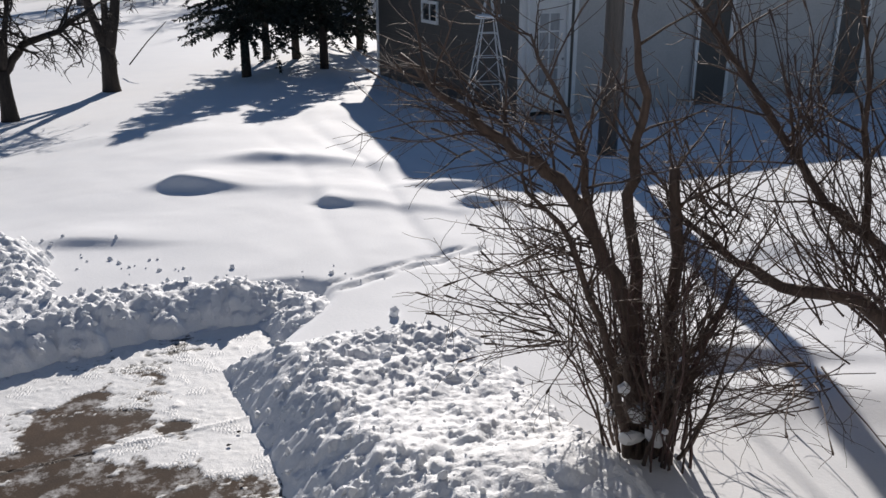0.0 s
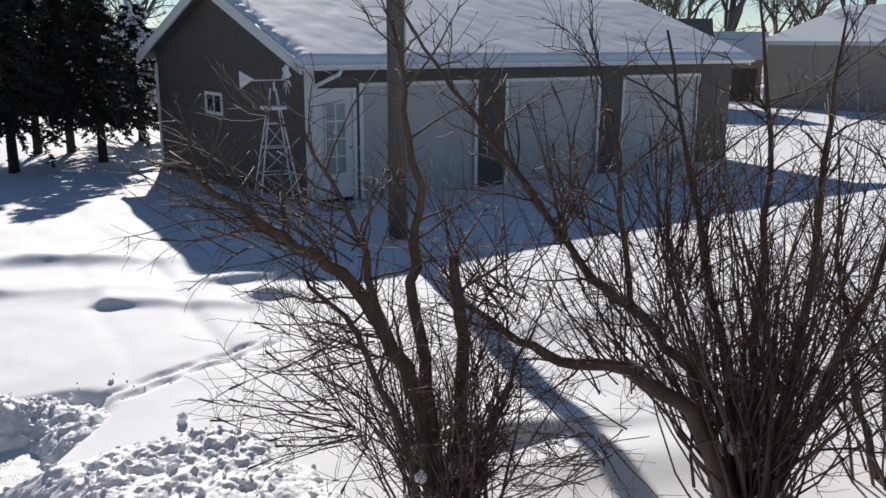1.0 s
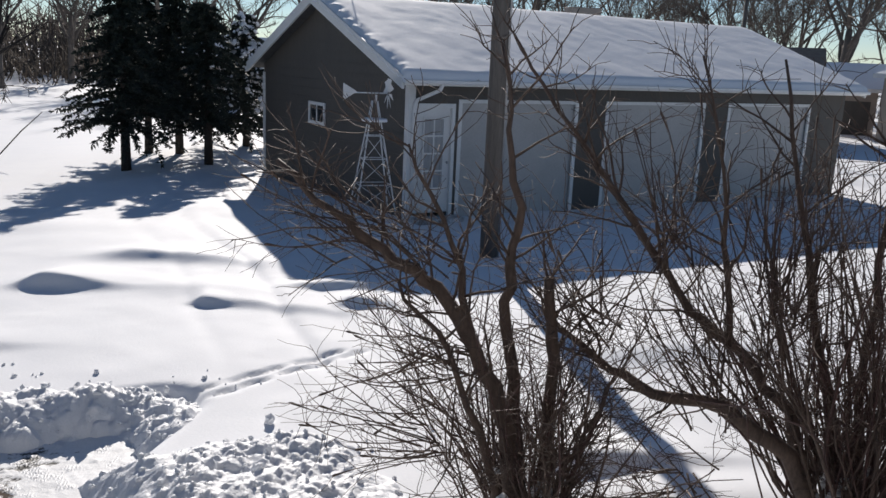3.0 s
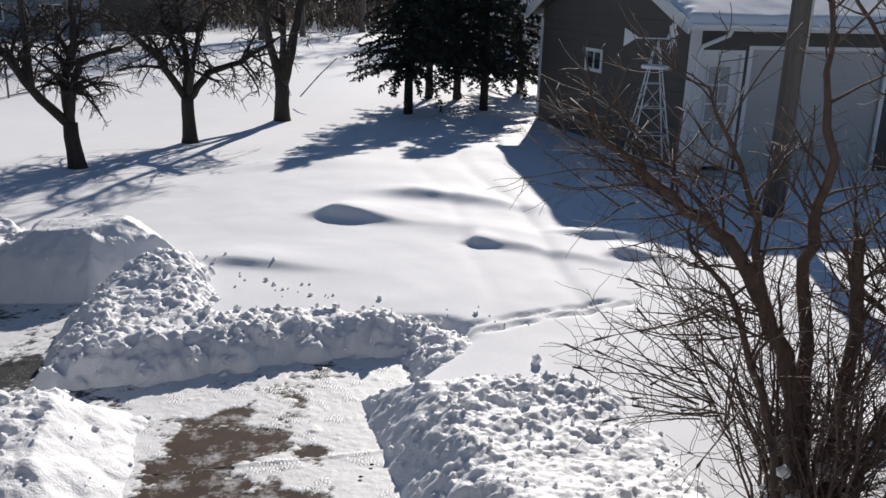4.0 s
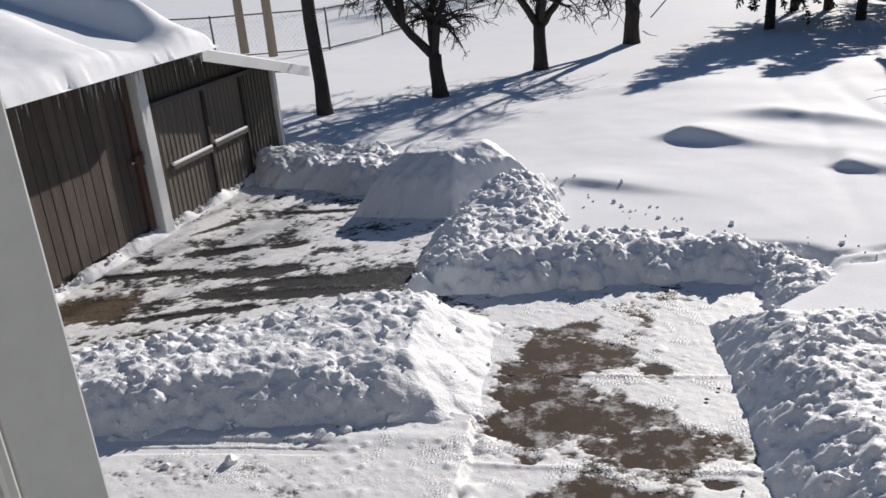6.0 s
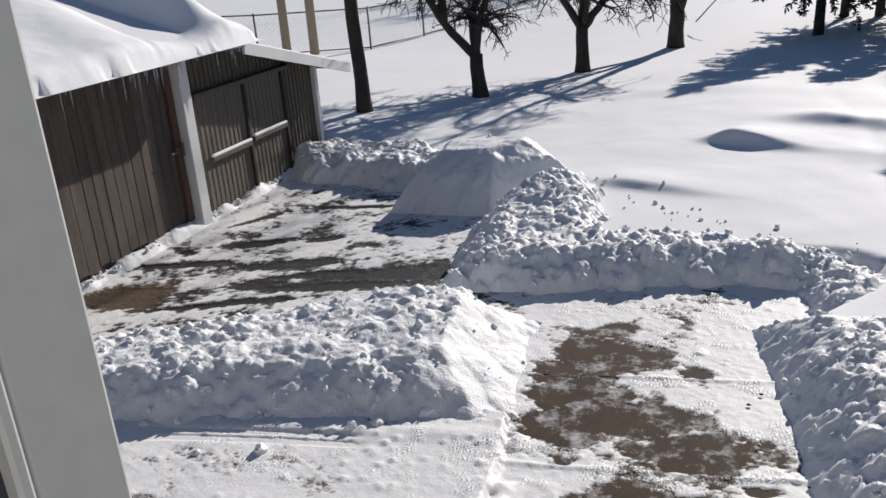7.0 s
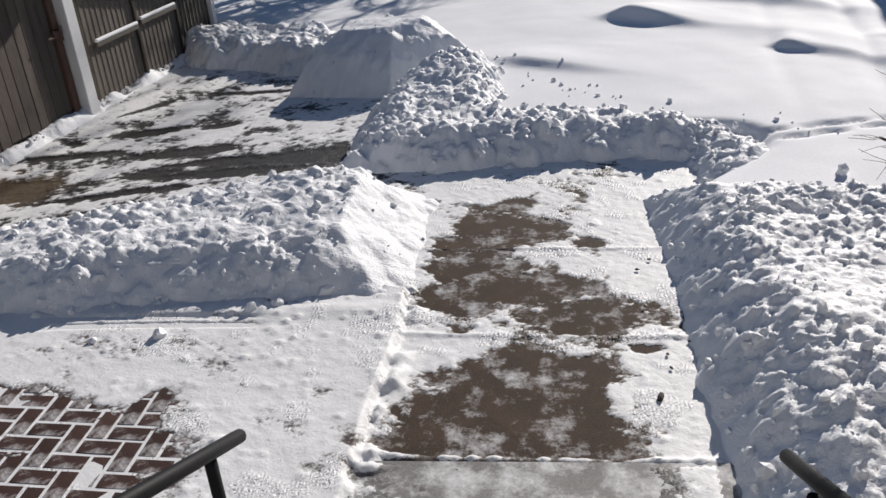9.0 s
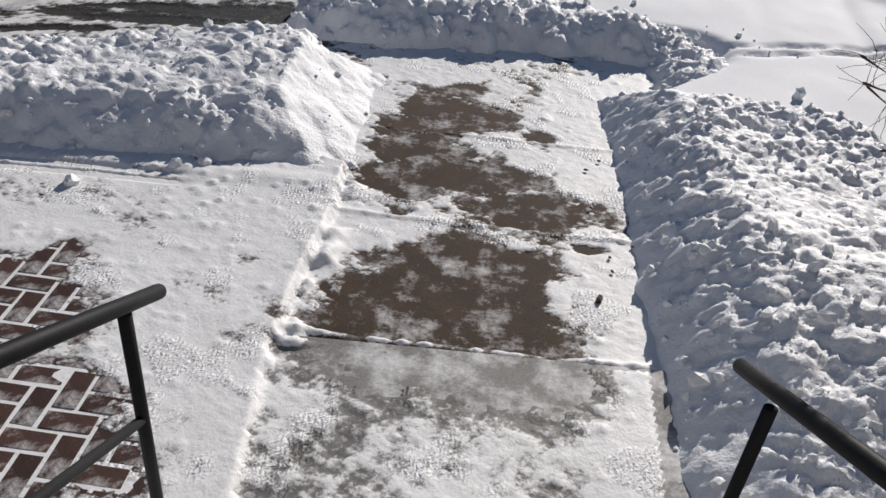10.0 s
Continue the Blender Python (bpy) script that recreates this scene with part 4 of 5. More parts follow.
A = (-8.92, 13.10, -0.34)
lawn_tree(A, [(rel(A, [A, (-8.96, 13.06, 0.58)]), 0.15, 0.125), (rel(A, [(-8.96, 13.06, 0.52), (-9.42, 12.75, 1.15), (-9.73, 12.61, 1.73), (-10.21, 12.66, 2.16)]), 0.09, 0.05),
              (rel(A, [(-8.96, 13.06, 0.52), (-9.04, 13.09, 1.20), (-8.93, 13.30, 1.84), (-9.04, 13.51, 2.48)]), 0.09, 0.05), (rel(A, [(-8.98, 13.06, 0.56), (-8.82, 12.98, 1.09), (-8.77, 13.20, 1.63), (-8.08, 13.41, 1.84)]), 0.085, 0.04),
              (rel(A, [(-9.42, 12.75, 1.15), (-9.43, 12.74, 2.26), (-9.35, 12.77, 3.43)]), 0.07, 0.03), (rel(A, [(-8.93, 13.20, 1.63), (-9.57, 13.83, 2.05), (-10.31, 14.15, 2.26)]), 0.06, 0.03)],
          "old bare fruit tree with a forked trunk and drooping twigs", 1, 0.9, 0.3, 0.007, 15)
B = (-8.65, 16.74, -0.45)
lawn_tree(B, [(rel(B, [B, (-8.65, 16.74, 0.65)]), 0.15, 0.13), (rel(B, [(-8.65, 16.74, 0.56), (-9.09, 16.50, 1.41), (-9.78, 16.39, 2.05), (-10.42, 16.39, 2.37)]), 0.09, 0.04),
              (rel(B, [(-8.65, 16.74, 0.56), (-8.24, 16.92, 1.15), (-7.65, 17.20, 1.36), (-6.91, 17.35, 1.84)]), 0.09, 0.04), (rel(B, [(-8.65, 16.74, 0.56), (-8.66, 16.81, 1.52), (-8.72, 16.71, 2.37), (-8.82, 16.71, 3.22)]), 0.08, 0.04),
              (rel(B, [(-8.61, 16.74, 0.67), (-8.29, 16.49, 1.63), (-7.86, 16.28, 2.48)]), 0.07, 0.03), (rel(B, [(-8.72, 16.74, 1.31), (-9.25, 17.13, 2.05), (-9.57, 17.45, 2.69)]), 0.06, 0.03)],
          "spreading bare fruit tree with low branches over snow", 2, 1.05, 0.22, 0.008, 16)
C = (-8.32, 21.37, -0.66)
lawn_tree(C, [(rel(C, [C, (-8.32, 21.37, 0.61)]), 0.2, 0.18), (rel(C, [(-8.34, 21.37, 0.51), (-8.56, 21.28, 1.52), (-8.72, 21.24, 3.01), (-9.14, 21.18, 5.14), (-9.46, 21.07, 6.73)]), 0.13, 0.03),
              (rel(C, [(-8.27, 21.37, 0.51), (-8.02, 21.44, 1.52), (-7.81, 21.54, 2.58), (-7.44, 21.60, 4.71), (-7.23, 21.71, 6.73)]), 0.15, 0.03), (rel(C, [(-8.31, 21.39, 0.56), (-8.25, 21.44, 1.73), (-8.29, 21.49, 3.65), (-8.40, 21.71, 6.20)]), 0.1, 0.03)],
          "tall bare tree forking low into three stems", 3, 1.5, 0.0, 0.01, 13, lift=0.15)
D = (-10.02, 11.02, -0.29)
lawn_tree(D, [(rel(D, [D, (-10.05, 11.00, 1.09), (-10.08, 10.96, 2.58), (-10.10, 10.85, 4.29)]), 0.13, 0.095), (rel(D, [(-10.10, 10.85, 4.07), (-10.63, 10.75, 5.35), (-11.06, 10.64, 6.84)]), 0.08, 0.03),
              (rel(D, [(-10.10, 10.85, 4.18), (-9.67, 10.96, 5.46), (-9.57, 11.07, 7.05)]), 0.08, 0.03)], "tall bare tree with a straight dark trunk", 4, 1.3, 0.0, 0.008, 8, lift=0.15)


def shrub(at, limbs, label, seed, stems, reach, height, lean, fans=(), shift=0.0):
    """A many-stemmed leafless shrub."""
    s = thing("shrub", (at[0] + shift, at[1], at[2]), 0, label, "shrub", "bare shrubs beside the bank")
    rng = random.Random(seed)
    twigs, shoots = [], []
    for pts, r0, r1 in limbs:
        P = [Vector(p) for p in rel(at, pts)]
        fine = []
        for a, b in zip(P, P[1:]):
            for q in range(4):
                w = a.lerp(b, q / 4) + Vector((rng.gauss(0, 0.012), rng.gauss(0, 0.012), rng.gauss(0, 0.008))) * (1 if fine else 0)
                fine.append(w)
        fine.append(P[-1])
        rad = taper(r0, r1, len(fine))
        tube_part("limb", [(fine, [r * rng.uniform(0.92, 1.1) for r in rad], 9)], TWIG, s)
        branch_out(rng, twigs, fine, rad, 1, 14, 0.55, 0.55, 0.0, 0.1, 0.0028)
        # knobs of snow in the forks
    for k in range(stems):
        a = rng.uniform(0, 2 * math.pi)
        r = abs(rng.gauss(0, 0.14))
        start = Vector((math.cos(a) * r, math.sin(a) * r, -0.1))
        out = rng.uniform(0.1, 1.0)
        way = Vector((math.cos(a) * out * reach + lean[0], math.sin(a) * out * reach + lean[1], 1.0))
        ln = height * rng.uniform(0.45, 1.0)
        pts = wander(rng, start, way, ln, 0.12, 9, 0.0, 0.02)
        r0 = rng.uniform(0.005, 0.014)
        rad = taper(r0, 0.0025, 10)
        (shoots if rng.random() < 0.45 else twigs).append((pts, rad, 5))
        branch_out(rng, shoots if rng.random() < 0.4 else twigs, pts, rad, 1 if rng.random() < 0.5 else 0, rng.randint(4, 9), 0.36, 0.6, 0.0, 0.08, 0.0022)
    for c, way, n, ln in fans:
        for k in range(n):
            w = Vector(way) + Vector((rng.gauss(0, 0.45), rng.gauss(0, 0.45), rng.gauss(0, 0.3)))
            st = Vector(c) - Vector(at) + Vector((rng.gauss(0, 0.08), rng.gauss(0, 0.08), rng.gauss(0, 0.08)))
            pts = wander(rng, st, w, ln * rng.uniform(0.5, 1.1), 0.12, 6, 0.0, 0.02)
            rad = taper(0.006, 0.002, 7)
            if rng.random() < 0.5:
                pts.append(pts[-1] + (pts[-1] - pts[-2]).normalized() * 0.012)
                rad = rad[:-1] + [0.0075, 0.003]
            twigs.append((pts, rad, 4))
            branch_out(rng, twigs, pts, rad, 0, 6, 0.25, 0.6, 0.0, 0.05, 0.002)
    tube_part("twigs", twigs, TWIG, s, "grey-brown bare twigs")["kind"] = "stuff"
    load = [(rng.gauss(0, 0.13), rng.gauss(-0.04, 0.1), rng.uniform(0.0, 0.55) ** 1.3, rng.uniform(0.025, 0.06)) for _ in range(13)]
    clod_mesh("snow_load", load, SNOW, s, seed)
    tube_part("shoots", shoots, TWIG_RED, s, "reddish young shoots")["kind"] = "stuff"
    return s


S1 = (1.08, 4.05, 0.3)
shrub(S1, [([(1.02, 4.05, 0.15), (0.91, 4.02, 1.03), (0.72, 4.06, 1.46), (0.51, 4.09, 1.78), (0.23, 4.12, 1.97), (0.0, 4.14, 2.15), (-0.3, 4.2, 2.4)], 0.055, 0.014),
           ([(1.06, 4.1, 0.15), (0.96, 4.12, 1.1), (0.88, 4.13, 1.7), (0.92, 4.12, 2.08), (0.86, 4.14, 2.6), (0.8, 4.2, 3.0)], 0.045, 0.008),
           ([(1.16, 4.1, 0.15), (1.18, 4.16, 1.33), (1.12, 4.18, 1.82)], 0.04, 0.03), ([(1.1, 4.0, 0.2), (1.2, 3.95, 0.8), (1.31, 3.91, 1.08), (1.48, 3.85, 1.5)], 0.02, 0.006),
           ([(0.95, 4.0, 0.2), (0.8, 3.95, 0.9), (0.55, 3.95, 1.5), (0.3, 3.95, 1.85)], 0.03, 0.008), ([(0.72, 4.06, 1.46), (0.6, 4.15, 2.0), (0.35, 4.2, 2.5)], 0.025, 0.006)],
      "leafless many-stemmed shrub rising out of the snow bank", 21, 84, 0.42, 1.7, (-0.12, 0.0),
      fans=(((0.1, 4.12, 2.05), (-0.9, 0, 0.35), 22, 0.7), ((0.4, 4.1, 1.85), (-0.7, 0, 0.5), 18, 0.6), ((0.55, 4.0, 1.0), (-0.9, 0, 0.35), 26, 0.7), ((0.6, 4.0, 1.4), (-0.9, 0, 0.1), 20, 0.6)), shift=0.08)
S2 = (3.1, 4.1, 0.3)
shrub(S2, [([(3.0, 4.05, 0.1), (2.6, 3.98, 0.85), (2.2, 4.05, 1.12), (1.81, 4.1, 1.17), (1.5, 4.2, 1.35), (1.21, 4.3, 1.6)], 0.06, 0.012),
           ([(2.95, 4.15, 0.1), (2.7, 4.2, 1.0), (2.4, 4.25, 1.35), (2.08, 4.31, 1.57), (1.73, 4.45, 2.1), (1.5, 4.5, 2.4)], 0.045, 0.012),
           ([(3.1, 4.1, 0.1), (2.9, 4.2, 1.2), (2.62, 4.25, 2.2), (2.5, 4.4, 3.0)], 0.036, 0.007), ([(3.2, 4.0, 0.1), (3.25, 3.93, 1.6), (3.26, 3.92, 2.3), (3.35, 4.0, 3.1)], 0.034, 0.007),
           ([(3.2, 4.2, 0.1), (3.2, 4.3, 1.4), (3.14, 4.26, 2.4), (3.0, 4.3, 3.2)], 0.034, 0.007), ([(3.3, 4.1, 0.1), (3.7, 4.1, 1.2), (4.1, 4.1, 2.3), (4.3, 4.1, 3.0)], 0.036, 0.007),
           ([(2.08, 4.31, 1.57), (1.6, 4.5, 2.3), (1.2, 4.6, 2.8), (0.97, 4.66, 3.15)], 0.02, 0.005), ([(2.3, 4.25, 1.4), (2.2, 4.3, 2.2), (2.0, 4.35, 3.0)], 0.02, 0.005)],
      "large leafless shrub with arching grey-brown stems", 33, 165, 0.66, 2.6, (-0.1, 0.0),
      fans=(((1.5, 4.25, 1.5), (-0.5, 0, 0.5), 22, 0.8), ((2.2, 4.1, 1.1), (-0.4, 0, 0.8), 26, 0.9), ((1.9, 4.3, 1.9), (-0.2, 0, 0.8), 22, 0.9), ((2.6, 4.2, 1.6), (0, 0, 1), 30, 1.1), ((2.0, 4.0, 0.7), (-0.7, 0, -0.1), 26, 0.7)))

S3 = (4.15, 4.0, 0.25)
shrub(S3, [([(4.1, 4.0, 0.1), (3.95, 4.0, 1.0), (3.9, 4.05, 1.9), (4.0, 4.1, 2.9)], 0.03, 0.007), ([(4.2, 4.0, 0.1), (4.3, 3.95, 1.1), (4.25, 3.9, 2.0), (4.4, 3.9, 2.8)], 0.028, 0.006),
           ([(4.1, 4.1, 0.1), (3.8, 4.1, 0.9), (3.6, 4.15, 1.7), (3.55, 4.2, 2.4)], 0.024, 0.006)],
      "leafless shrub of upright stems beside a larger one", 47, 30, 0.5, 2.4, (-0.05, 0.0), fans=(((4.0, 4.0, 1.0), (-0.4, 0, 0.8), 20, 0.8), ((4.1, 4.0, 1.8), (0.1, 0, 1.0), 16, 0.8)))


# ---- spruces ----
def spruce(at, height, width, label, seed, clear=1.0, snowy=False):
    t = thing("spruce", at, 0, label, "spruce tree", "spruces behind the lawn")
    rng = random.Random(seed)
    tube_part("trunk", [([(0, 0, -0.2), (0.02, 0, height * 0.5), (0, 0, height)], [0.14, 0.08, 0.015], 8)], BARK, t)
    boughs, V, Fc, SV, SF = [], [], [], [], []
    z = clear
    while z < height - 0.1:
        f = (z - clear) / (height - clear)
        for k in range(9):
            a = rng.uniform(0, 2 * math.pi)
            ln = width * (1 - f) ** 0.75 * rng.uniform(0.65, 1.1) + 0.1
            pts = wander(rng, (0, 0, z + rng.uniform(-0.1, 0.1)), (math.cos(a), math.sin(a), -0.12), ln, 0.08, 5, 0.25)
            boughs.append((pts, taper(0.018, 0.005, 6), 4))
            for i in range(1, 6):
                for _ in range(26):
                    p = pts[i - 1].lerp(pts[i], rng.random())
                    d = Vector((math.cos(a), math.sin(a), 0)) * 0.6 + Vector((rng.gauss(0, 0.8), rng.gauss(0, 0.8), rng.gauss(-0.45, 0.4)))
                    d.normalize()
                    w = d.cross(Vector((rng.gauss(0, 1), rng.gauss(0, 1), rng.gauss(0, 1)))).normalized()
                    s = rng.uniform(0.07, 0.17)
                    n0 = len(V)
                    V += [tuple(p), tuple(p + d * s * 0.5 + w * 0.024), tuple(p + d * s), tuple(p + d * s * 0.5 - w * 0.024)]
                    Fc.append((n0, n0 + 1, n0 + 2, n0 + 3))
            if snowy and f > 0.2:
                for q in pts[2:]:
                    if rng.random() < 0.6:
                        SV.append((q.x + rng.gauss(0, 0.04), q.y + rng.gauss(0, 0.04), q.z + 0.03, rng.uniform(0.03, 0.09)))
        z += 0.2
    tube_part("boughs", boughs, BARK, t)["kind"] = "stuff"
    link_mesh("needles", V, Fc, NEEDLE, t, "dense dark needles")["kind"] = "stuff"
    if SV:
        clod_mesh("snow_load", SV, SNOW, t, seed)
    return t


spruce((-5.08, 22.28, -0.35), 4.9, 1.9, "dark spruce with a bare lower trunk standing in snow", 1, 1.25)
spruce((-3.17, 23.36, -0.35), 4.6, 1.75, "dark spruce beside the garage with snow on its boughs", 2, 1.3)
spruce((-4.31, 25.61, -0.4), 5.0, 1.8, "dark spruce behind the front row", 3, 1.4)
spruce((-5.3, 26.2, -0.4), 4.8, 1.7, "dark spruce with thick low boughs", 4, 1.4)
spruce((-2.6, 28.0, -0.4), 4.5, 1.9, "snow-laden spruce behind the garage", 6, 0.9, True)

# a thin sapling leaning by the spruces
stick = tube_part("stake", [([(-8.9, 24.4, -0.2), (-8.5, 25.0, 0.4), (-8.1, 25.6, 0.9)], [0.02, 0.018, 0.012], 5)], BARK)
tagged(stick, "thin leaning stake standing in the snow", "stake")


# ---- utility pole ----
pole = thing("utility_pole", (2.38, 11.7, on_lawn(2.38, 11.7) - 0.3), 0, "tall weathered grey wooden utility pole in snow", "utility pole")
tube_part("shaft", [([(0, 0, 0), (-0.01, 0, 3), (-0.03, 0, 6), (-0.05, 0, 9)], [0.135, 0.125, 0.115, 0.105], 14)], POLE, pole)
tube_part("conduit", [([(0.12, -0.06, 0), (0.1, -0.06, 5), (0.08, -0.06, 8.5)], [0.02, 0.02, 0.02], 6)], GALV, pole, "grey conduit")

# ---- ornamental windmill by the garage ----
wm = thing("garden_windmill", (0.83, 14.7, 0.2), 12, "white ornamental garden windmill with a tail vane", "garden windmill")
legs = [(-0.36, -0.25), (0.36, -0.25), (0.36, 0.25), (-0.36, 0.25)]
for x, y in legs:
    tube_part("leg", [([(x, y, 0), (x * 0.12, y * 0.12, 1.95)], [0.014, 0.011], 6)], WHITE, wm)
for z in (0.5, 0.95, 1.35):
    k = 1 - 0.88 * z / 1.95
    for (x, y), (p, q) in zip(legs, legs[1:] + legs[:1]):
        tube_part("brace", [([(x * k, y * k, z), (p * k, q * k, z)], [0.008, 0.008], 4)], WHITE, wm)
        k2 = 1 - 0.88 * (z - 0.42) / 1.95
        tube_part("brace", [([(x * k2, y * k2, z - 0.42), (p * k, q * k, z)], [0.006, 0.006], 4)], WHITE, wm)
bm = bmesh.new()
bmesh.ops.create_cone(bm, cap_ends=True, segments=20, radius1=0.23, radius2=0.22, depth=0.05, matrix=Matrix.Translation((0, 0, 1.62)))
part("platform", bm, SNOW, wm, "round platform capped with snow")
tube_part("shaft", [([(0.02, 0, 1.9), (0.02, 0, 2.05)], [0.02, 0.02], 6), ([(-0.55, 0, 2.08), (0.22, 0, 2.08)], [0.012, 0.012], 6)], WHITE, wm)
tail = link_mesh("tail_vane", [(-0.32, y, 2.1) for y in (-0.004, 0.004)] + [(-0.56, y, 2.24) for y in (-0.004, 0.004)] + [(-0.56, y, 1.94) for y in (-0.004, 0.004)],
                 [(0, 2, 4), (5, 3, 1), (0, 1, 3, 2), (2, 3, 5, 4), (4, 5, 1, 0)], WHITE, wm, "white tail vane")
for k in range(8):
    a = 2 * math.pi * k / 8
    c, s = math.cos(a), math.sin(a)
    c2, s2 = math.cos(a + 0.45), math.sin(a + 0.45)
    V = [(0.22, 0.05 * c, 2.08 + 0.05 * s), (0.22, 0.26 * c, 2.08 + 0.26 * s), (0.26, 0.26 * c2, 2.08 + 0.26 * s2), (0.25, 0.05 * c2, 2.08 + 0.05 * s2)]
    link_mesh("blade", V + [(x + 0.004, y, z) for x, y, z in V], [(0, 1, 2, 3), (7, 6, 5, 4), (0, 4, 5, 1), (1, 5, 6, 2), (2, 6, 7, 3), (3, 7, 4, 0)], WHITE, wm)


# ---- steps, rails, storm door and the house behind the camera ----
HOUSE_YAW = 24.0
steps = thing("porch_steps", (0, 0, 0), HOUSE_YAW, "concrete porch steps dusted with snow", "steps", kind="structure")
for k in range(7):
    z = 1.2 - k * 0.171
    part("step", one_box((-0.9, -0.35 if k == 0 else 0.02 + (k - 1) * 0.24, -0.2), (0.9, 0.02 + k * 0.24, z), 0.01), GREYCON, steps)


def handrail(post, end, up, label):
    h = thing("handrail", (0, 0, 0), 0, label, "handrail", "iron handrails of the steps")
    e, u = Vector(end), Vector(up)
    d = (u - e).normalized()
    far = e + d * 1.75
    tube_part("top_rail", [([e - d * 0.006, e, e + d * 0.3, far], [0.016, 0.024, 0.024, 0.024], 12)], BLACKIRON, h)
    tube_part("post", [([(post[0], post[1], -0.05), (post[0], post[1], post[2] - 0.01)], [0.02, 0.02], 10)], BLACKIRON, h)
    low = Vector((post[0], post[1], post[2] - 0.42))
    tube_part("lower_rail", [([low, low + d * 1.5], [0.016, 0.016], 8)], BLACKIRON, h)
    top = Vector(post) + d * 1.45
    tube_part("post", [([(top.x, top.y, 0.6), (top.x, top.y, top.z - 0.01)], [0.02, 0.02], 10)], BLACKIRON, h)
    return h


handrail((-1.68, 1.26, 0.95), (-1.75, 1.45, 0.86), (-1.48, 0.77, 1.26), "black iron pipe handrail beside the brick patio")
handrail((-0.07, 1.89, 0.95), (-0.17, 2.15, 0.83), (0.14, 1.37, 1.32), "black iron pipe handrail beside the snow bank")

house = thing("house", (0, 0, 0), HOUSE_YAW, "grey-sided house wall round the back door", "house", kind="structure")
part("wall", one_box((-6, -0.62, -0.2), (-0.85, -0.42, 4.2)), HOUSE, house)
part("wall", one_box((0.85, -0.62, -0.2), (6, -0.42, 4.2)), HOUSE, house)
part("wall", one_box((-0.85, -0.62, 3.4), (0.85, -0.42, 4.2)), HOUSE, house)
part("door", one_box((-0.85, -0.58, 1.2), (0.85, -0.54, 3.4)), WHITE, house)

STORM = (-0.712, 0.272)
storm = thing("storm_door", (STORM[0], STORM[1], 0), 0, "white storm door standing open", "storm door")
leaf = Vector((0.06, -1.0, 0)).normalized()
side = Vector((-leaf.y, leaf.x, 0))
M4 = Matrix(((leaf.x, side.x, 0, 0), (leaf.y, side.y, 0, 0), (0, 0, 1, 0), (0, 0, 0, 1)))


def leaf_box(lo, hi, bevel=0.0):
    return box(bmesh.new(), lo, hi, M4, bevel)


# stiles, bead and rails: white painted darker to stand in for shade
part("stile", leaf_box((0, -0.035, 1.22), (0.075, 0.0, 3.3), 0.004), SHADED_WHITE, storm)
part("stile", leaf_box((0.77, -0.035, 1.22), (0.85, 0.0, 3.3), 0.004), SHADED_WHITE, storm)
part("bead", leaf_box((0.076, -0.03, 1.5), (0.088, 0.004, 3.2), 0.003), SHADED_WHITE, storm, "narrow white glazing bead")
part("top_rail", leaf_box((0.076, -0.034, 3.2), (0.77, -0.001, 3.3), 0.004), SHADED_WHITE, storm)
part("bottom_rail", leaf_box((0.076, -0.034, 1.22), (0.77, -0.001, 1.5), 0.004), SHADED_WHITE, storm)
part("pane", leaf_box((0.088, -0.02, 1.5), (0.77, -0.014, 3.2)), GLASS, storm, "dark reflecting glass")


# ---- chain-link fence and what lies beyond it ----
fence = thing("fence", (0, 0, 0), 0, "chain-link fence across the snowy field", "fence")
line_pts = [(-25.9, 13.3), (-22.5, 15.2), (-19.4, 17.1), (-17.1, 19.5), (-17.5, 22.7), (-17.8, 25.9), (-18.1, 29.1), (-18.4, 32.4)]
dia, rails = [], []
for i, (x, y) in enumerate(line_pts):
    z = on_lawn(x, y)
    tube_part("post", [([(x, y, z - 0.2), (x, y, z + 1.25)], [0.03, 0.03], 6)], FENCE_STEEL, fence)
    if i:
        px, py = line_pts[i - 1]
        pz = on_lawn(px, py)
        tube_part("top_rail", [([(px, py, pz + 1.2), (x, y, z + 1.2)], [0.022, 0.022], 5)], FENCE_STEEL, fence)
        tube_part("bottom_rail", [([(px, py, pz + 0.06), (x, y, z + 0.06)], [0.02, 0.02], 5)], FENCE_STEEL, fence)
        n = 24
        for k in range(-8, n):
            for s in (0, 1):
                a, b = k / n, (k + 8) / n
                a2, b2 = max(a, 0), min(b, 1)
                za, zb = 0.06 + (a2 - a) / (b - a) * 1.12, 0.06 + (b2 - a) / (b - a) * 1.12
                if s:
                    za, zb = 1.24 - za, 1.24 - zb
                dia.append(([(px + (x - px) * a2, py + (y - py) * a2, pz + za), (px + (x - px) * b2, py + (y - py) * b2, pz + zb)], [0.0016, 0.0016], 3))
tube_part("wire_mesh", dia, FENCE_STEEL, fence)["kind"] = "stuff"
for x, y, h in ((-18.4, 17.3, 6.0), (-16.9, 16.9, 6.0)):
    p = thing("wooden_post", (x, y, -0.2), 0, "plain tan wooden pole by the fence", "pole", "tan poles by the fence")
    tube_part("shaft", [([(0, 0, 0), (0.02, 0, h)], [0.13, 0.11], 10)], TANPOLE, p)


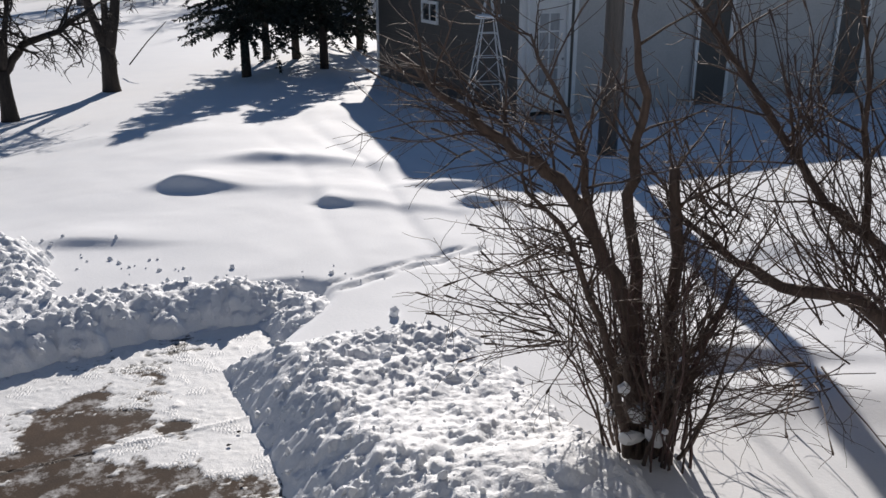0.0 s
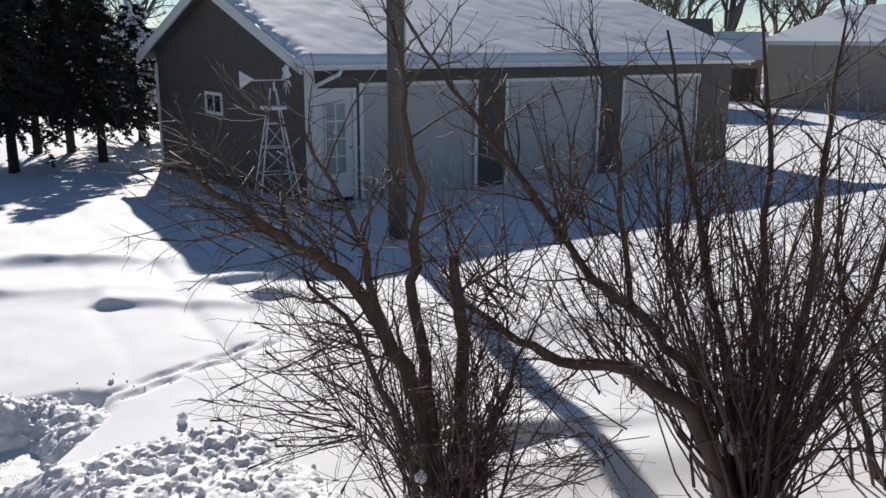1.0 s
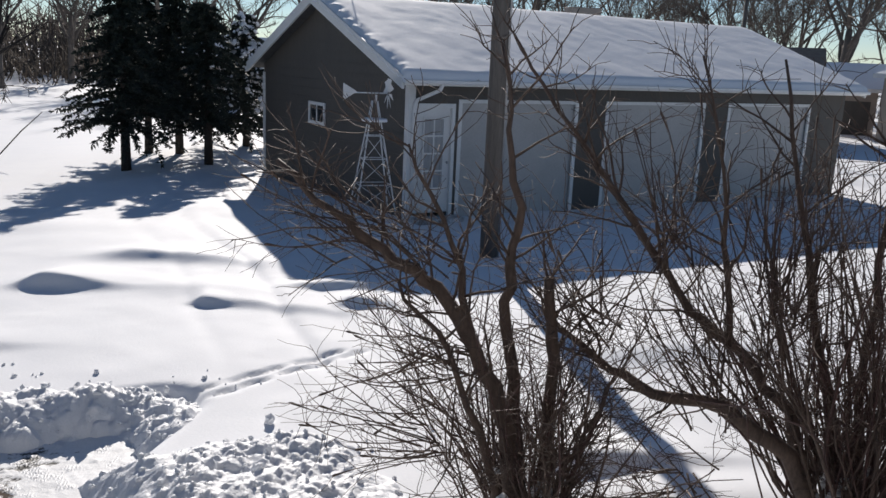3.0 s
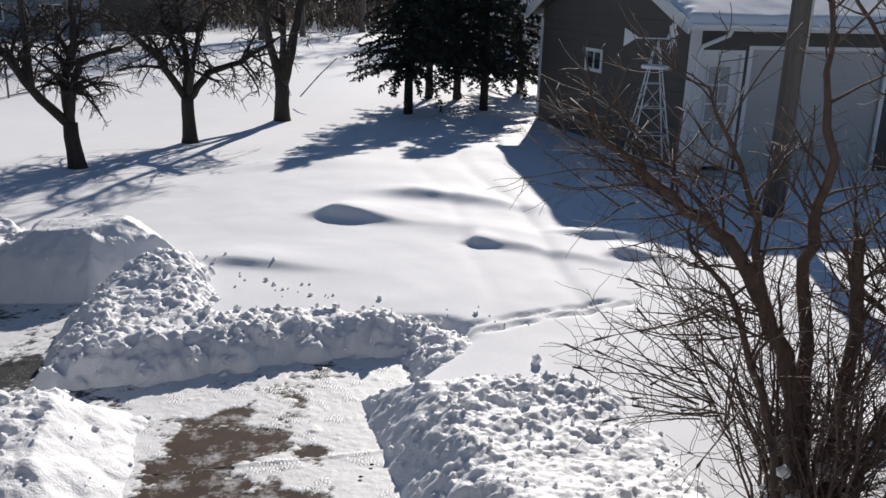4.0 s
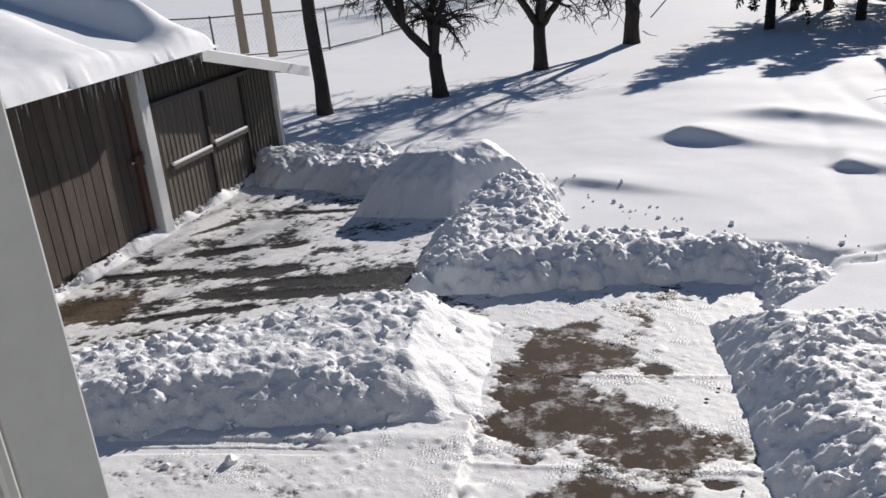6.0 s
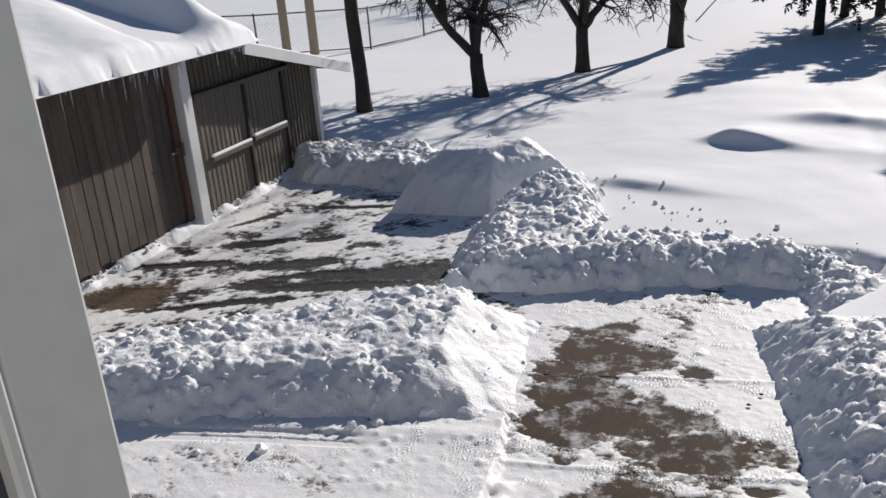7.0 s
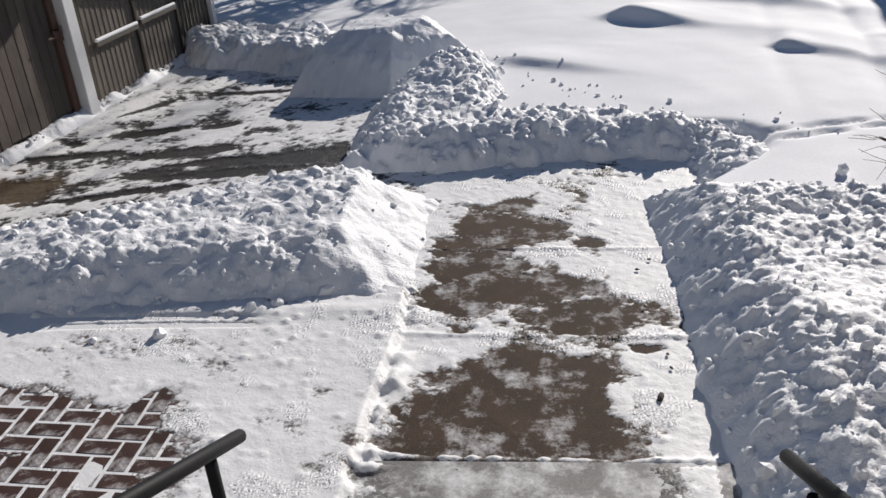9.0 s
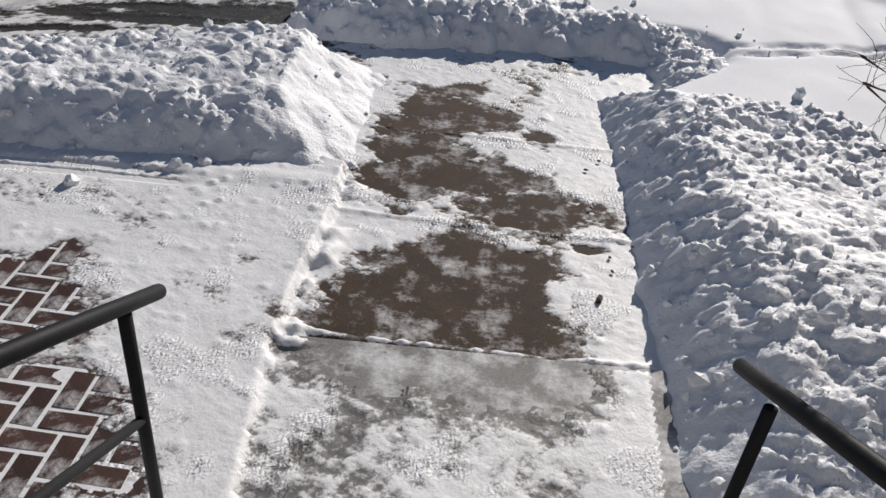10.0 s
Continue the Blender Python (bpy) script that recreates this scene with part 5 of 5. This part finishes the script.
def far_tree_mesh(seed, height):
    rng = random.Random(seed)
    t = thing("tree", (0, 0, 0), 0, "tall bare tree on the horizon", "tree", "bare trees on the skyline")
    paths = []
    trunk = wander(rng, (0, 0, -0.5), (0, 0, 1), height * 0.45, 0.04, 5)
    rad = taper(height * 0.022, height * 0.014, 6)
    tube_part("trunk", [(trunk, rad, 7)], FAR_BARK, t)
    for k in range(7):
        a = k * 2.4 + rng.random()
        way = Vector((math.cos(a) * 0.75, math.sin(a) * 0.75, 1.0))
        pts = wander(rng, trunk[rng.choice((3, 4, 5))], way, height * rng.uniform(0.4, 0.62), 0.1, 6, 0, 0.06)
        r = taper(height * 0.01, height * 0.003, 7)
        paths.append((pts, r, 5))
        branch_out(rng, paths, pts, r, 2, 8, height * 0.22, 0.5, 0.0, 0.12, height * 0.0011)
    tube_part("crown", paths, FAR_BARK, t, "bare crown of fine branches")["kind"] = "stuff"
    return t


kinds = [far_tree_mesh(50, 13), far_tree_mesh(61, 15), far_tree_mesh(72, 12)]
placed = []
rng = random.Random(12)
spec = []
for b in (-26, -22.5, -19, -15.5, -11, -8, -4.5, -1, 3, 6.5, 9.5, 12.5, 16.3, 20, 23, 25.5, 28, 30.5, 33, 35.5, 38, 40.5, 43, 45.5, 48, 51):
    spec.append((b + rng.uniform(-0.7, 0.7), rng.uniform(58, 80)))
    if b > 2 and rng.random() < 0.35:
        spec.append((b + 1.3 + rng.uniform(-0.9, 0.9), rng.uniform(66, 105)))
for i, (b, dist) in enumerate(spec):
    x, y = dist * math.sin(radians(b)), dist * math.cos(radians(b))
    m = pose(x, y, -0.4, 0, 0, rng.uniform(0, 360))
    if i < 3:
        kinds[i].matrix_world = m
    else:
        copy_thing(kinds[i % 3], m)


# ---- neighbouring buildings ----
def far_house(at, yaw, lx, ly, wall, ridge, mat, label, windows=(), door=None, snow=True, name="house", hip=0.0):
    h = thing(name, at, yaw, label, name.replace("_", " "))
    part("wall", one_box((0, 0, -0.8), (lx, ly, wall)), mat, h)
    o = 0.4
    V = [(-o, -o, wall - 0.05), (lx + o, -o, wall - 0.05), (lx + o, ly + o, wall - 0.05), (-o, ly + o, wall - 0.05), (-o + hip, ly / 2, ridge), (lx + o - hip, ly / 2, ridge)]
    V += [(x, y, z - 0.12) for x, y, z in V[:4]]
    Fc = [(0, 1, 5, 4), (2, 3, 4, 5), (0, 4, 3), (1, 2, 5), (6, 7, 1, 0), (7, 8, 2, 1), (8, 9, 3, 2), (9, 6, 0, 3), (9, 8, 7, 6)]
    roof = link_mesh("roof", V, Fc, SNOW if snow else SHINGLE, h, "snow-covered roof" if snow else "dark shingle roof")
    part("fascia", one_box((-o - 0.02, -o - 0.03, wall - 0.22), (lx + o + 0.02, -o - 0.005, wall - 0.02)), WHITE, h)
    for x, z, w, hh in windows:
        win = part("window", one_box((x, -0.03, z), (x + w, 0.02, z + hh)), GLASS, h)
        fr = bmesh.new()
        for lo, hi in (((x - 0.08, -0.05, z - 0.08), (x, -0.002, z + hh + 0.08)), ((x + w, -0.05, z - 0.08), (x + w + 0.08, -0.002, z + hh + 0.08)), ((x, -0.048, z + hh), (x + w, -0.002, z + hh + 0.08)), ((x, -0.048, z - 0.08), (x + w, -0.002, z))):
            box(fr, lo, hi)
        part("window_frame", fr, WHITE, win)
    if door:
        part("door", one_box((door[0], -0.04, -0.8), (door[0] + door[1], -0.005, door[2])), SIDING, h, "dark door")
    return h


def polar(b, d):
    return d * math.sin(radians(b)) + 0.14, d * math.cos(radians(b)) + 0.05


x, y = polar(34.9, 46)
far_house((x, y, -0.3), -52, 16, 8, 3.4, 5.2, TANWALL, "long low tan building with a snowy hipped roof", hip=3.0, name="building")
x, y = polar(32.0, 50)
far_house((x, y, -0.3), -25, 2.4, 3, 2.6, 3.9, TANWALL, "small brown garden shed with a dark door", door=(0.8, 1.3, 1.9), snow=True, name="garden_shed")
x, y = polar(27.5, 40)
far_house((x, y, -0.3), -28, 2.6, 7, 2.5, 4.4, TANWALL, "neighbouring house with a dark shingle roof", snow=False)
x, y = polar(15.5, 44)
fh = far_house((x, y, -0.3), 5, 7, 7, 3.0, 5.0, TANWALL, "distant house whose chimney shows over the ridge")
part("chimney", one_box((1.3, 3.0, 4.0), (3.1, 4.0, 6.2), 0.02), TANWALL, fh, "brick chimney")
x, y = polar(-40.5, 62)
far_house((x, y, -0.3), 38, 9, 7, 2.6, 4.2, BLUEGREY, "blue-grey building across the field", windows=((2, 0.8, 1.2, 1.0), (5.5, 0.8, 1.2, 1.0)))
x, y = polar(-33, 70)
far_house((x, y, -0.3), 30, 8, 7, 2.5, 4.6, SIDING, "dark low building across the field")
x, y = polar(-9.5, 48)
far_house((x, y, -0.3), 10, 5, 6, 2.4, 3.9, TANWALL, "distant house with a snowy roof behind the spruces")

# brush along the far side of the field
paths = []
rng = random.Random(44)
for k in range(900):
    b = rng.uniform(-48, 54)
    d = rng.uniform(72, 84)
    x, y = polar(b, d)
    hgt = rng.uniform(0.8, 3.2)
    p = wander(rng, (x, y, -0.6), (rng.gauss(0, 0.35), rng.gauss(0, 0.35), 1), hgt, 0.15, 3)
    paths.append((p, [0.06, 0.045, 0.03, 0.015], 3))
    for _ in range(3):
        q = p[rng.choice((1, 2))]
        w = wander(rng, q, (rng.gauss(0, 0.8), rng.gauss(0, 0.8), 1), hgt * 0.6, 0.2, 2)
        paths.append((w, [0.03, 0.025, 0.012], 3))
woods = []
for k in range(1500):
    b = -52 + 46 * rng.random() if k < 1150 else rng.uniform(-6, 54)
    d = rng.uniform(84, 112)
    x, y = polar(b, d)
    hgt = rng.uniform(3.5, 8.0) if k < 1150 else rng.uniform(2.5, 5.0)
    p = wander(rng, (x, y, -0.6), (rng.gauss(0, 0.12), rng.gauss(0, 0.12), 1), hgt, 0.07, 3)
    woods.append((p, [0.14, 0.1, 0.07, 0.03], 3))
    for _ in range(6):
        q = p[1].lerp(p[3], rng.random()) if rng.random() < 0.7 else p[0].lerp(p[1], rng.uniform(0.3, 1))
        w = wander(rng, q, (rng.gauss(0, 0.9), rng.gauss(0, 0.9), 0.8), hgt * 0.4, 0.18, 2)
        woods.append((w, [0.07, 0.05, 0.02], 3))
wood_ob = tube_part("woods", woods, FAR_BARK)
tagged(wood_ob, "dense bare woods along the far edge of the field", "woods", kind="stuff")
brush = tube_part("brush", paths, BRUSH)
tagged(brush, "tangle of bare brush along the far field", "brush", kind="stuff")

for a, b in (((2.33, 11.62, 4.75), (-12.7, 86.9, 9.15)), ((-0.42, 18.55, 4.15), (-12.7, 86.9, 8.74))):
    A1, B1 = Vector(a), Vector(b)
    pts = [A1.lerp(B1, k / 12) - Vector((0, 0, 0.15 * (1 - (k / 6 - 1) ** 2))) for k in range(13)]
    wire = tube_part("power_line", [(pts, taper(0.012, 0.035, 13), 4)], BLACKIRON)
    tagged(wire, "thin dark overhead power line between poles", "power line", "overhead lines")
far_pole = thing("utility_pole", (-12.7, 86.9, -0.6), 0, "distant wooden utility pole carrying overhead lines", "utility pole", "distant utility poles")
tube_part("shaft", [([(0, 0, 0), (0, 0, 10.4)], [0.16, 0.12], 8)], POLE, far_pole)
for b, d, h in ((26.6, 55, 8.5), (43.3, 70, 8.0)):
    x, y = polar(b, d)
    p = thing("utility_pole", (x, y, -0.6), 0, "distant wooden utility pole with a crossarm", "utility pole", "distant utility poles")
    tube_part("shaft", [([(0, 0, 0), (0, 0, h)], [0.16, 0.12], 8)], POLE, p)
    part("crossarm", one_box((-1.0, -0.06, h - 0.9), (1.0, 0.06, h - 0.75)), POLE, p)

# ---- brick patio, laid in herringbone ----
patio = thing("patio", (0, 0, 0), 22.0, "brick patio laid in herringbone under thin snow", "patio", kind="structure")
unit = 0.104
gap = 0.013
PB = 0.062


def brick_mesh(w, d):
    bm = bmesh.new()
    box(bm, (-w / 2, -d / 2, -0.05), (w / 2, d / 2, 0), None, 0.004)
    me = bpy.data.meshes.new("brick")
    bm.to_mesh(me)
    bm.free()
    me.materials.append(BRICK)
    return me


flat_me, tall_me = brick_mesh(2 * unit - gap, unit - gap), brick_mesh(unit - gap, 2 * unit - gap)
turn = Matrix.Rotation(radians(22.0), 2)
PATIO_IN = PATIO
count = 0
rng = random.Random(3)
for i in range(-46, 14):
    for j in range(4, 46):
        c = (i - j) % 4
        if c == 0:
            me, cx, cy = flat_me, (i + 1) * unit, (j + 0.5) * unit
        elif c == 3:
            me, cx, cy = tall_me, (i + 0.5) * unit, (j + 1) * unit
        else:
            continue
        wx, wy = turn @ Vector((cx, cy))
        bare = max(math.exp(-((wx - a) / (rx + 0.22)) ** 2 - ((wy - b) / (ry + 0.22)) ** 2) for a, b, rx, ry, _ in BRICK_BARE)
        if bare < 0.3 or float(inside_distance(np.array([wx]), np.array([wy]), PATIO_IN)[0]) < 0.1 or wy < 0.9 or count >= 295:
            continue
        count += 1
        ob = new("brick", me)
        ob.parent = patio
        ob.location = (cx, cy, PB + rng.uniform(-0.002, 0.002))
        ob.rotation_euler = (rng.gauss(0, 0.006), rng.gauss(0, 0.006), rng.gauss(0, 0.01))
bed = sheet("joint_snow", np.arange(-6, -1.2, 0.06), np.arange(-0.5, 3.4, 0.06), lambda x, y: np.where(inside_distance(x, y, PATIO) > 0.06, PB - 0.0015, -0.2) + 0.002 * fbm(x * 9, y * 9, 2, 2), FILM, None)
tagged(bed, "packed snow filling the joints between bricks", "joint snow", kind="structure")
